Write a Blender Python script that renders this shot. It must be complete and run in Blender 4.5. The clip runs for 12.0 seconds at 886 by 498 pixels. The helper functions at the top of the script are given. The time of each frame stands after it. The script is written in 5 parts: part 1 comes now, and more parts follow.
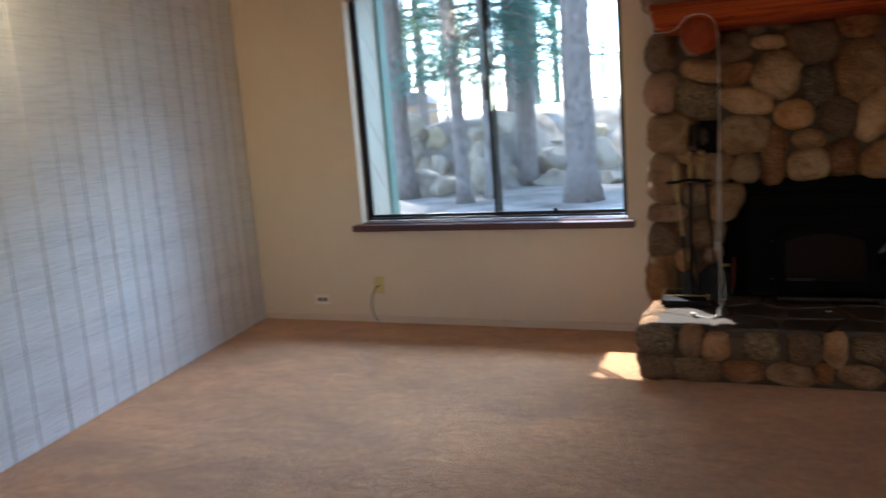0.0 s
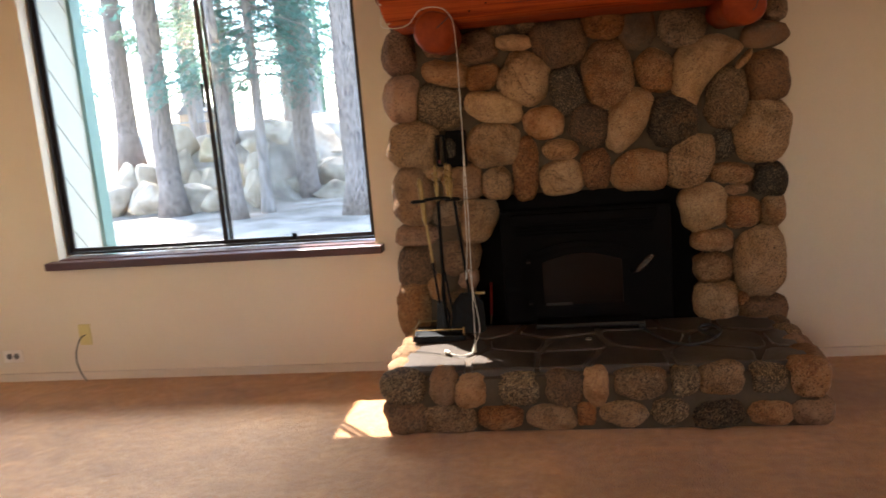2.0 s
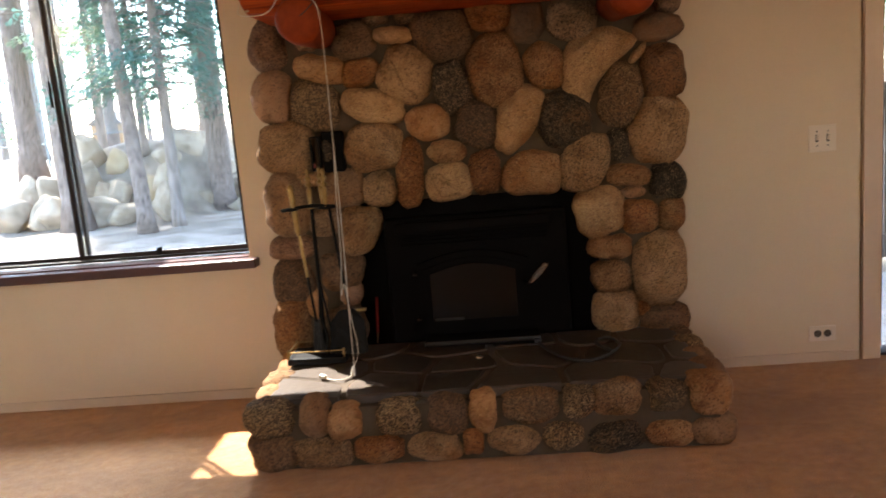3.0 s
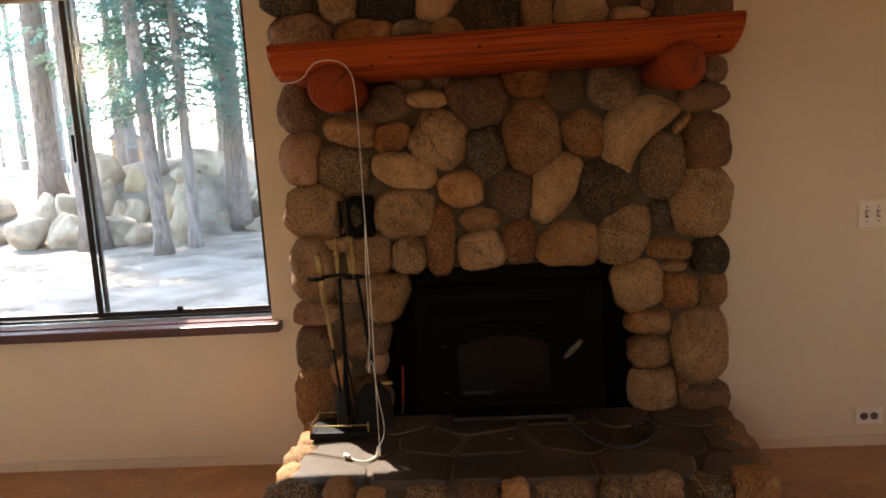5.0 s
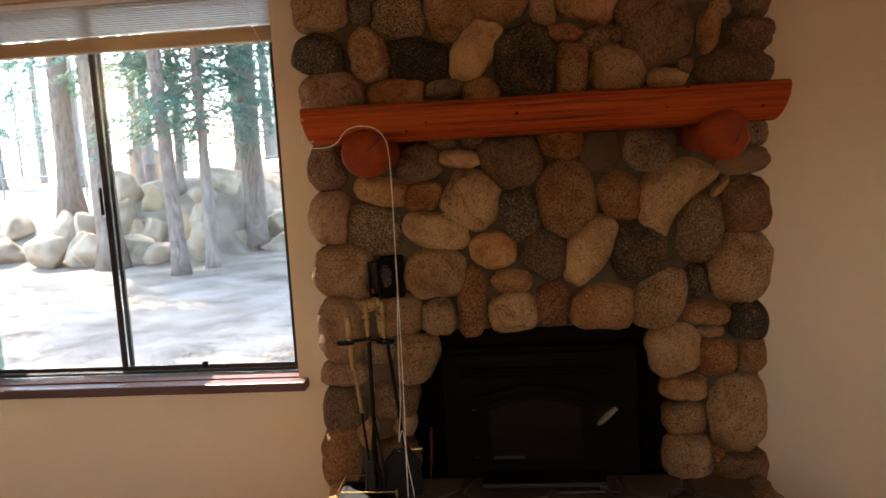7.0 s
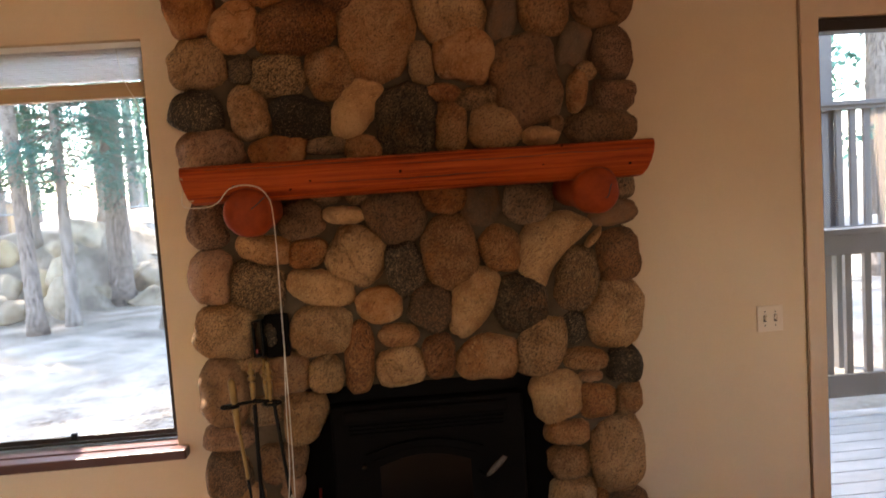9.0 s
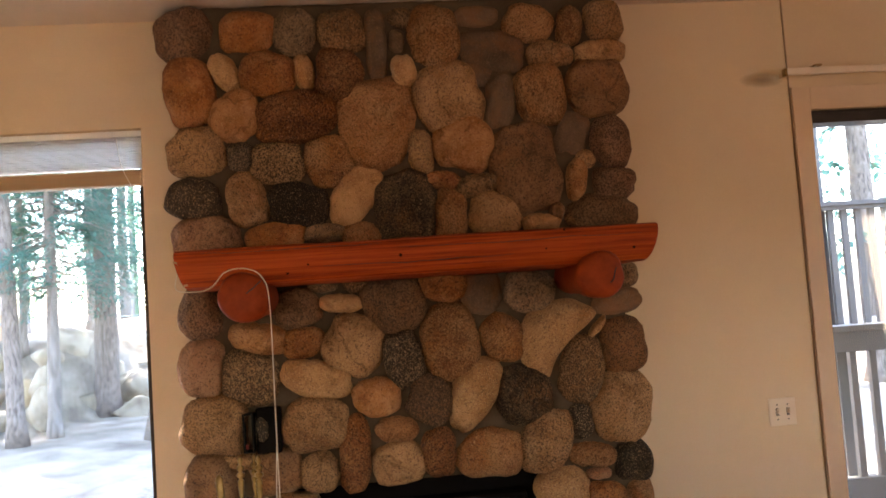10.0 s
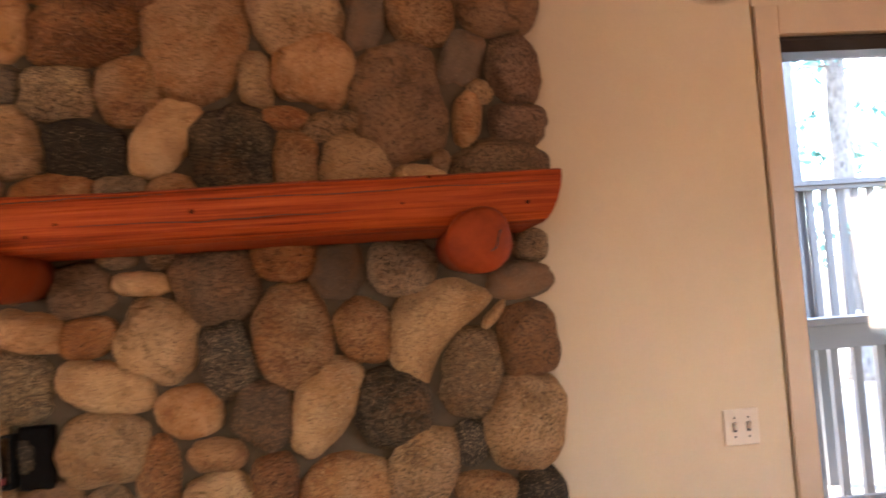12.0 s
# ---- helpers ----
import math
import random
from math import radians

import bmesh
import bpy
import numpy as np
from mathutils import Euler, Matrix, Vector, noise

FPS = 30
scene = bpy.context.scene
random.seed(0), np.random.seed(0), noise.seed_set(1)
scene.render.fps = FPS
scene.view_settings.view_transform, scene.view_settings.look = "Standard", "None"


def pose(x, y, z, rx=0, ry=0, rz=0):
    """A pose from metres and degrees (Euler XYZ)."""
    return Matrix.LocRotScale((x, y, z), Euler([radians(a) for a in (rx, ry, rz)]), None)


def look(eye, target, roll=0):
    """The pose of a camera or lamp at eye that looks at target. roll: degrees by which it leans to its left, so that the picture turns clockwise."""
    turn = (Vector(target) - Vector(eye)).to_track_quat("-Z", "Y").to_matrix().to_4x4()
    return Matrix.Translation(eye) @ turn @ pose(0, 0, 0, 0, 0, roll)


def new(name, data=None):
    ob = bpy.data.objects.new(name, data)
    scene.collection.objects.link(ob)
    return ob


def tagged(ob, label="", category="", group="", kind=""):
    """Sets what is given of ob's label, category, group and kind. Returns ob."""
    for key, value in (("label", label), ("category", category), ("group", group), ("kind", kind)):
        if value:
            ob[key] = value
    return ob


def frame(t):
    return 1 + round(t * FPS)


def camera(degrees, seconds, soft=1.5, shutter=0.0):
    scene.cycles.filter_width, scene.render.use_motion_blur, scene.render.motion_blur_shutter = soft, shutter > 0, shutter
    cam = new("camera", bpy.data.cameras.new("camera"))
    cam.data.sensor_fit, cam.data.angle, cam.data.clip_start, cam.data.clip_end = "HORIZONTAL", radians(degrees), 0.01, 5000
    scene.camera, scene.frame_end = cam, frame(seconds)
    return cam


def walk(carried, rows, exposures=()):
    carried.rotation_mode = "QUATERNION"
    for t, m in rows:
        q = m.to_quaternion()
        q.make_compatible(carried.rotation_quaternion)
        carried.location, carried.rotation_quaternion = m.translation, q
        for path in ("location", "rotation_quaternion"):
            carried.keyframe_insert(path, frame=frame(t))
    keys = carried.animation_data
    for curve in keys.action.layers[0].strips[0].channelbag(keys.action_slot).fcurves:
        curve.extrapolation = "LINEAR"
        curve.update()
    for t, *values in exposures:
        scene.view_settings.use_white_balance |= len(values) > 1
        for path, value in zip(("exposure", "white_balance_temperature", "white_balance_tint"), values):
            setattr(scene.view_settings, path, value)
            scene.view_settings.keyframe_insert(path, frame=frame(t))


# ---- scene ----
cam = camera(59.1, 12.0, soft=1.6, shutter=0.5)
PATH = [
    (0, (0.182, 0.264, 1.309), (-0.61, 2.071, 0.981), -4.4),
    (0.5, (0.222, 0.447, 1.281), (-0.342, 2.334, 0.935), -5.0),
    (1, (0.287, 0.614, 1.297), (-0.163, 2.53, 0.944), -4.9),
    (1.5, (0.296, 0.757, 1.284), (-0.082, 2.689, 0.931), -4.7),
    (2, (0.292, 0.986, 1.285), (-0.004, 2.934, 0.939), -4.6),
    (2.5, (0.333, 1.14, 1.261), (0.145, 3.1, 0.911), -4.7),
    (3, (0.47, 1.314, 1.218), (0.35, 3.282, 0.884), -4.8),
    (3.2, (0.483, 1.355, 1.224), (0.383, 3.326, 0.898), -4.5),
    (5, (0.401, 1.466, 1.421), (0.251, 3.439, 1.131), -3.6),
    (5.5, (0.375, 1.503, 1.48), (0.205, 3.475, 1.193), -3.4),
    (6, (0.354, 1.536, 1.536), (0.172, 3.507, 1.254), -3.3),
    (6.5, (0.347, 1.543, 1.589), (0.153, 3.516, 1.321), -3.2),
    (6.7, (0.342, 1.548, 1.598), (0.144, 3.521, 1.336), -3.2),
    (8.5, (0.297, 1.518, 1.643), (0.386, 3.505, 1.433), -3.6),
    (9, (0.3, 1.529, 1.65), (0.439, 3.517, 1.491), -3.8),
    (9.5, (0.255, 1.561, 1.63), (0.443, 3.552, 1.612), -3.8),
    (10, (0.269, 1.603, 1.56), (0.447, 3.591, 1.683), -3.9),
    (10.5, (0.358, 1.751, 1.508), (0.507, 3.741, 1.631), -3.9),
    (11, (0.507, 1.924, 1.505), (0.605, 3.918, 1.633), -3.8),
    (11.5, (0.614, 2.098, 1.477), (0.713, 4.092, 1.594), -3.6),
    (12, (0.75, 2.35, 1.473), (0.961, 4.335, 1.591), -4.0),
]
EXPOSURES = [(0.0, 3.58, 5450, 7), (0.5, 3.95, 5800, 9), (1.5, 4.45, 6150, 11), (3.0, 4.38, 6550, 11), (5.5, 4.08, 6900, 12), (8.5, 4.27, 6850, 13), (10.0, 4.75, 6600, 14), (11.5, 5.15, 6350, 14), (12.0, 5.45, 5950, 14)]
walk(cam, [(t, look(eye, target, roll)) for t, eye, target, roll in PATH], EXPOSURES)

# ---------------------------------------------------------------- light
SUN_DIR = Vector((0.69, -0.73, -1.38)).normalized()
world = bpy.data.worlds.new("world")
scene.world = world
world.use_nodes = True
wn = world.node_tree
sky = wn.nodes.new("ShaderNodeTexSky")
sky.sky_type = "NISHITA"
sky.sun_disc = False
sky.sun_elevation = math.asin(-SUN_DIR.z)
sky.sun_rotation = math.atan2(-SUN_DIR.x, -SUN_DIR.y)
wn.links.new(sky.outputs[0], wn.nodes["Background"].inputs[0])
wn.nodes["Background"].inputs[1].default_value = 0.14
sun = new("sun", bpy.data.lights.new("sun", "SUN"))
sun.data.energy, sun.data.angle, sun.data.color = 1.4, radians(0.6), (1.0, 0.96, 0.89)
sun.matrix_world = look((0, 0, 20), Vector((0, 0, 20)) + SUN_DIR)


def area_lamp(name, place, target, sx, sy, watts, colour):
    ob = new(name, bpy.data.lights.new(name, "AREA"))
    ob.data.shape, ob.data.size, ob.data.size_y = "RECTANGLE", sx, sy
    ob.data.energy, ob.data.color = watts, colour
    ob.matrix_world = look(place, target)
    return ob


# warm fill lamps added in unseen openings behind and beside the camera
area_lamp("fill_south", (-1.0, -2.42, 1.45), (-1.4, 4.0, 1.0), 1.1, 0.85, 0.88, (1.0, 0.72, 0.44))
area_lamp("fill_east", (4.92, 1.5, 1.5), (0.0, 1.5, 1.0), 0.75, 1.1, 1.25, (1.0, 0.71, 0.48))

# blue lamp added outside, above view: stands in for skylight under the overhang
north = area_lamp("sky_fill", (-0.75, 6.6, 3.3), (-0.95, 2.6, 0.0), 1.5, 1.0, 6.2, (0.55, 0.73, 1.0))
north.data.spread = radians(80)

# the warm wall lamp beside the panelled wall
lamp = area_lamp("sconce_light", (-2.50, 2.09, 2.10), (-2.78, 2.15, 2.02), 0.12, 0.12, 1.6, (1.0, 0.76, 0.46))

# ---------------------------------------------------------------- materials


def material(name, colours, rough=0.8, scale=3.0, detail=6.0, fine=60.0, bump=0.15, fine_mix=0.25, metal=0.0, stretch=(1, 1, 1), vary=0.0, spec=0.5, coat=0.0, distance=0.01, spread=0.2):
    """Noise at two scales over a few colours, with relief; vary: how far single objects differ."""
    m = bpy.data.materials.new(name)
    m.use_nodes = True
    t = m.node_tree
    b = t.nodes["Principled BSDF"]
    co = t.nodes.new("ShaderNodeTexCoord")
    mp = t.nodes.new("ShaderNodeMapping")
    mp.inputs["Scale"].default_value = stretch
    t.links.new(co.outputs["Object"], mp.inputs[0])
    n1, n2 = t.nodes.new("ShaderNodeTexNoise"), t.nodes.new("ShaderNodeTexNoise")
    for n, s in ((n1, scale), (n2, fine)):
        n.inputs["Scale"].default_value, n.inputs["Detail"].default_value = s, detail
        n.inputs["Roughness"].default_value = 0.62
        t.links.new(mp.outputs[0], n.inputs["Vector"])
    mix = t.nodes.new("ShaderNodeMix")
    mix.data_type = "FLOAT"
    mix.inputs[0].default_value = fine_mix
    t.links.new(n1.outputs[0], mix.inputs[2])
    t.links.new(n2.outputs[0], mix.inputs[3])
    ramp = t.nodes.new("ShaderNodeValToRGB")
    el = ramp.color_ramp.elements
    while len(el) < len(colours):
        el.new(0.5)
    for k, c in enumerate(colours):
        el[k].position = 0.5 - spread + 2 * spread * k / max(1, len(colours) - 1)
        el[k].color = (*c, 1)
    t.links.new(mix.outputs[0], ramp.inputs[0])
    out = ramp.outputs[0]
    if vary:
        info, hsv = t.nodes.new("ShaderNodeObjectInfo"), t.nodes.new("ShaderNodeHueSaturation")
        mr = t.nodes.new("ShaderNodeMapRange")
        mr.inputs["To Min"].default_value, mr.inputs["To Max"].default_value = 1 - vary, 1 + vary
        t.links.new(info.outputs["Random"], mr.inputs[0])
        t.links.new(mr.outputs[0], hsv.inputs["Value"])
        t.links.new(out, hsv.inputs["Color"])
        out = hsv.outputs[0]
    t.links.new(out, b.inputs["Base Color"])
    b.inputs["Roughness"].default_value, b.inputs["Metallic"].default_value = rough, metal
    b.inputs["Specular IOR Level"].default_value = spec
    b.inputs["Coat Weight"].default_value = coat
    if bump:
        bp = t.nodes.new("ShaderNodeBump")
        bp.inputs["Strength"].default_value, bp.inputs["Distance"].default_value = bump, distance
        t.links.new(mix.outputs[0], bp.inputs["Height"])
        t.links.new(bp.outputs[0], b.inputs["Normal"])
    return m


def stone_material(name, colours, speck, specks=0.45, rough=0.9, bump=0.8, rust=0.32):
    """River stone: soft patches, salt-and-pepper grain that differs from stone to stone, rusty stains, a few dark seams."""
    tint = [(r * 0.92, g * 0.73, b * 0.56) for r, g, b in colours]
    m = material(name, tint, rough, 7.0, 9.0, 120.0, bump, 0.36, vary=0.15, spec=0.2, distance=0.010, spread=0.13)
    t = m.node_tree
    b = t.nodes["Principled BSDF"]
    co = next(n for n in t.nodes if n.type == "TEX_COORD")
    info = next(n for n in t.nodes if n.type == "OBJECT_INFO")
    far = t.nodes.new("ShaderNodeMath")
    far.operation = "MULTIPLY"
    far.inputs[1].default_value = 37.0
    t.links.new(info.outputs["Random"], far.inputs[0])

    def grain(scale, detail, roughness, distortion=0.0):
        n = t.nodes.new("ShaderNodeTexNoise")
        n.noise_dimensions = "4D"
        for key, value in (("Scale", scale), ("Detail", detail), ("Roughness", roughness), ("Distortion", distortion)):
            n.inputs[key].default_value = value
        t.links.new(co.outputs["Object"], n.inputs["Vector"])
        t.links.new(far.outputs[0], n.inputs["W"])
        return n.outputs[0]

    def steps(source, stops):
        r = t.nodes.new("ShaderNodeValToRGB")
        el = r.color_ramp.elements
        while len(el) < len(stops):
            el.new(0.5)
        for e, (at, value) in zip(el, stops):
            e.position, e.color = at, (value, value, value, 1)
        t.links.new(source, r.inputs[0])
        return r.outputs[0]

    def mixed(factor, under, colour):
        mx = t.nodes.new("ShaderNodeMix")
        mx.data_type = "RGBA"
        t.links.new(factor, mx.inputs[0])
        t.links.new(under, mx.inputs[6])
        mx.inputs[7].default_value = (*colour, 1)
        return mx.outputs[2]

    # dark grains; how many depends on the stone
    more = t.nodes.new("ShaderNodeMapRange")
    more.inputs["To Min"].default_value, more.inputs["To Max"].default_value = -0.055, 0.035
    t.links.new(info.outputs["Random"], more.inputs[0])
    fine, coarse = grain(210.0, 3.0, 0.75), grain(105.0, 5.0, 0.7)
    both, total = t.nodes.new("ShaderNodeMix"), t.nodes.new("ShaderNodeMath")
    both.data_type = "FLOAT"
    both.inputs[0].default_value = 0.42
    t.links.new(fine, both.inputs[2])
    t.links.new(coarse, both.inputs[3])
    total.operation = "ADD"
    t.links.new(both.outputs[0], total.inputs[0])
    t.links.new(more.outputs[0], total.inputs[1])
    dark = steps(total.outputs[0], ((specks - 0.025, 0.9), (specks + 0.015, 0.0)))
    pit = t.nodes.new("ShaderNodeBump")
    pit.invert = True
    pit.inputs["Strength"].default_value, pit.inputs["Distance"].default_value = 0.8, 0.007
    t.links.new(dark, pit.inputs["Height"])
    t.links.new(b.inputs["Normal"].links[0].from_socket, pit.inputs["Normal"])
    colour = b.inputs["Base Color"].links[0].from_socket
    stain = steps(grain(5.5, 5.0, 0.6, 0.6), ((0.47, 0.0), (0.62, rust)))
    colour = mixed(stain, colour, (0.33, 0.125, 0.03))
    grime = steps(grain(9.0, 6.0, 0.68, 0.9), ((0.52, 0.0), (0.66, 0.55)))
    colour = mixed(grime, colour, tuple(0.55 * c for c in tint[0]))
    colour = mixed(dark, colour, speck)
    pale = steps(grain(190.0, 3.0, 0.7), ((0.57, 0.0), (0.65, 0.85)))
    colour = mixed(pale, colour, (colours[-1][0] * 1.2, colours[-1][1] * 1.0, colours[-1][2] * 0.78))
    seam = steps(grain(4.2, 4.0, 0.55, 0.4), ((0.490, 0.0), (0.4965, 0.4), (0.503, 0.4), (0.5095, 0.0)))
    keep = t.nodes.new("ShaderNodeMath")
    keep.operation = "MULTIPLY"
    t.links.new(seam, keep.inputs[0])
    t.links.new(steps(info.outputs["Random"], ((0.86, 0.0), (0.9, 1.0))), keep.inputs[1])
    colour = mixed(keep.outputs[0], colour, tuple(0.35 * c for c in tint[0]))
    cut = t.nodes.new("ShaderNodeBump")
    cut.invert = True
    cut.inputs["Strength"].default_value, cut.inputs["Distance"].default_value = 0.7, 0.012
    t.links.new(keep.outputs[0], cut.inputs["Height"])
    t.links.new(pit.outputs[0], cut.inputs["Normal"])
    t.links.new(cut.outputs[0], b.inputs["Normal"])
    t.links.new(colour, b.inputs["Base Color"])
    return m


def glass_material(name):
    m = bpy.data.materials.new(name)
    m.use_nodes = True
    t = m.node_tree
    t.nodes.remove(t.nodes["Principled BSDF"])
    fr, tr, gl, mx = (t.nodes.new("ShaderNode" + k) for k in ("Fresnel", "BsdfTransparent", "BsdfGlossy", "MixShader"))
    fr.inputs[0].default_value = 1.45
    gl.inputs["Roughness"].default_value = 0.02
    tr.inputs[0].default_value = (0.93, 0.96, 0.95, 1)
    t.links.new(fr.outputs[0], mx.inputs[0])
    t.links.new(tr.outputs[0], mx.inputs[1])
    t.links.new(gl.outputs[0], mx.inputs[2])
    t.links.new(mx.outputs[0], t.nodes["Material Output"].inputs[0])
    return m


def sweep_marks(m, strength, scale, stretch):
    """Broad lighter and darker swathes, as a cleaner leaves them in pile."""
    t = m.node_tree
    b = t.nodes["Principled BSDF"]
    co = next(n for n in t.nodes if n.type == "TEX_COORD")
    mp, n, mr, hs = (t.nodes.new("ShaderNode" + k) for k in ("Mapping", "TexNoise", "MapRange", "HueSaturation"))
    mp.inputs["Scale"].default_value = stretch
    mp.inputs["Rotation"].default_value = (0, 0, 0.5)
    n.inputs["Scale"].default_value, n.inputs["Detail"].default_value, n.inputs["Distortion"].default_value = scale, 4, 0.8
    mr.inputs["From Min"].default_value, mr.inputs["From Max"].default_value = 0.3, 0.7
    mr.inputs["To Min"].default_value, mr.inputs["To Max"].default_value = 1 - strength, 1 + strength
    src = b.inputs["Base Color"].links[0].from_socket
    for a, c in ((co.outputs["Object"], mp.inputs[0]), (mp.outputs[0], n.inputs["Vector"]), (n.outputs[0], mr.inputs[0]), (mr.outputs[0], hs.inputs["Value"]), (src, hs.inputs["Color"]), (hs.outputs[0], b.inputs["Base Color"])):
        t.links.new(a, c)


WALL = material("wall_paint", [(0.645, 0.50, 0.325), (0.715, 0.56, 0.375)], 0.75, 1.2, 5, 140, 0.08, 0.35, distance=0.003)
PANEL = material("panel_paint", [(0.52, 0.50, 0.47), (0.68, 0.66, 0.62), (0.76, 0.74, 0.70)], 0.6, 2.2, 7, 30, 0.9, 0.6, stretch=(1, 0.14, 3.2), distance=0.008)
CEIL = material("ceiling_paint", [(0.55, 0.46, 0.36), (0.62, 0.53, 0.43)], 0.85, 2, 5, 90, 0.2, 0.4)
CARPET = material("carpet", [(0.46, 0.198, 0.069), (0.57, 0.272, 0.10), (0.66, 0.342, 0.145)], 0.95, 26.0, 9, 110, 1.0, 0.5, spec=0.1, distance=0.03, spread=0.13)
CARPET.node_tree.nodes["Principled BSDF"].inputs["Sheen Weight"].default_value = 0.32
sweep_marks(CARPET, 0.24, 1.1, (0.6, 1.6, 1))
sweep_marks(CARPET, 0.12, 7.0, (0.8, 1.2, 1))
TRIM = material("trim_paint", [(0.60, 0.445, 0.30), (0.68, 0.51, 0.35)], 0.5, 3, 4, 60, 0.05)
PLATE = material("plate_plastic", [(0.72, 0.60, 0.46), (0.78, 0.66, 0.52)], 0.35, 5, 2, 60, 0.02)
YELLOWED = material("yellowed_plastic", [(0.56, 0.40, 0.12), (0.64, 0.47, 0.16)], 0.4, 8, 2, 60, 0.02)
BLACK = material("black_iron", [(0.004, 0.0035, 0.003), (0.009, 0.008, 0.007)], 0.6, 12, 5, 120, 0.25, spec=0.14)
CASTBLACK = material("stove_black", [(0.0028, 0.0022, 0.002), (0.0065, 0.005, 0.0042)], 0.75, 6, 5, 110, 0.15, spec=0.05, distance=0.002)
BRONZE = material("bronze_aluminium", [(0.020, 0.014, 0.011), (0.035, 0.025, 0.02)], 0.4, 9, 3, 80, 0.05, metal=0.6)
SLOT = material("dark_slot", [(0.02, 0.017, 0.015), (0.03, 0.025, 0.02)], 0.6)
BRASS = material("brass", [(0.25, 0.155, 0.055), (0.37, 0.245, 0.095)], 0.34, 20, 3, 90, 0.05, metal=1.0)
CHROME = material("chrome", [(0.7, 0.68, 0.65), (0.8, 0.78, 0.75)], 0.15, 9, 2, 60, 0.0, metal=1.0)
CEDAR = material("stained_cedar", [(0.06, 0.007, 0.0012), (0.27, 0.036, 0.005), (0.38, 0.062, 0.008), (0.46, 0.088, 0.012)], 0.55, 5, 9, 16, 0.6, 0.35, stretch=(0.3, 14.0, 14.0), spread=0.15, spec=0.15, distance=0.006)
CEDAR_END = material("stained_cedar_end", [(0.17, 0.022, 0.004), (0.33, 0.052, 0.009)], 0.55, 9, 8, 40, 0.5, 0.4, spec=0.15, distance=0.006)
SILLWOOD = material("sill_wood", [(0.04, 0.009, 0.005), (0.10, 0.026, 0.012)], 0.42, 4, 7, 40, 0.15, 0.4, stretch=(0.2, 3, 3), coat=0.12)
BLINDWOOD = material("blind_wood", [(0.40, 0.26, 0.13), (0.52, 0.36, 0.20)], 0.5, 4, 6, 30, 0.1, stretch=(0.2, 3, 3))
BLINDWHITE = material("blind_white", [(0.80, 0.79, 0.76), (0.86, 0.85, 0.82)], 0.45, 5, 3, 60, 0.02)
CORD = material("cord_white", [(0.66, 0.60, 0.48), (0.78, 0.72, 0.60)], 0.5, 30, 2, 90, 0.02)
RUBBER = material("black_rubber", [(0.012, 0.012, 0.012), (0.025, 0.024, 0.022)], 0.5, 20, 2, 90, 0.05)
REDPAINT = material("red_paint", [(0.20, 0.012, 0.010), (0.28, 0.02, 0.016)], 0.35, 9, 2, 60, 0.02)
KNOT = material("wood_knot", [(0.03, 0.007, 0.003), (0.06, 0.014, 0.005)], 0.8, 30, 3, 90, 0.1, spec=0.1)
LIP = material("worn_lip", [(0.022, 0.016, 0.011), (0.042, 0.031, 0.022)], 0.55, 20, 4, 60, 0.1, spec=0.3)
SMOKED = material("smoked_glass", [(0.004, 0.0025, 0.002), (0.010, 0.006, 0.004)], 0.18, 5, 5, 30, 0.02, spec=0.3)
MORTAR = material("mortar", [(0.062, 0.039, 0.019), (0.108, 0.070, 0.037)], 0.95, 9, 8, 90, 0.6, 0.4, distance=0.008)
JOINT = material("hearth_joint", [(0.045, 0.031, 0.019), (0.085, 0.060, 0.039)], 0.95, 9, 8, 90, 0.6, 0.4, distance=0.006)
SOCKET = material("brown_socket", [(0.10, 0.075, 0.055), (0.14, 0.11, 0.08)], 0.5)
# soft-edged patch, somewhat darker than the wall paint
DARKER_PATCH = material("darker_paint", [(0.34, 0.25, 0.17), (0.44, 0.33, 0.22)], 0.8, 14, 6, 90, 0.05, 0.3)
t = DARKER_PATCH.node_tree
co, mp, gr, rp = (t.nodes.new("ShaderNode" + k) for k in ("TexCoord", "Mapping", "TexGradient", "ValToRGB"))
gr.gradient_type = "SPHERICAL"
mp.inputs["Location"].default_value, mp.inputs["Scale"].default_value = (-1.0, 0.0, -1.0), (2.0, 0.0, 2.0)
rp.color_ramp.elements[0].color, rp.color_ramp.elements[1].color = (0, 0, 0, 1), (0.32, 0.32, 0.32, 1)
rp.color_ramp.elements[1].position = 0.8
for a, b in ((co.outputs["Generated"], mp.inputs[0]), (mp.outputs[0], gr.inputs[0]), (gr.outputs[0], rp.inputs[0]), (rp.outputs[0], t.nodes["Principled BSDF"].inputs["Alpha"])):
    t.links.new(a, b)
SEAM = material("wall_seam", [(0.26, 0.18, 0.11), (0.34, 0.24, 0.15)], 0.9)
FLAG = material("flagstone", [(0.030, 0.020, 0.013), (0.062, 0.043, 0.029), (0.095, 0.066, 0.045)], 0.42, 4, 8, 40, 0.5, 0.35, vary=0.25, distance=0.008)
GLASS = glass_material("clear_glass")
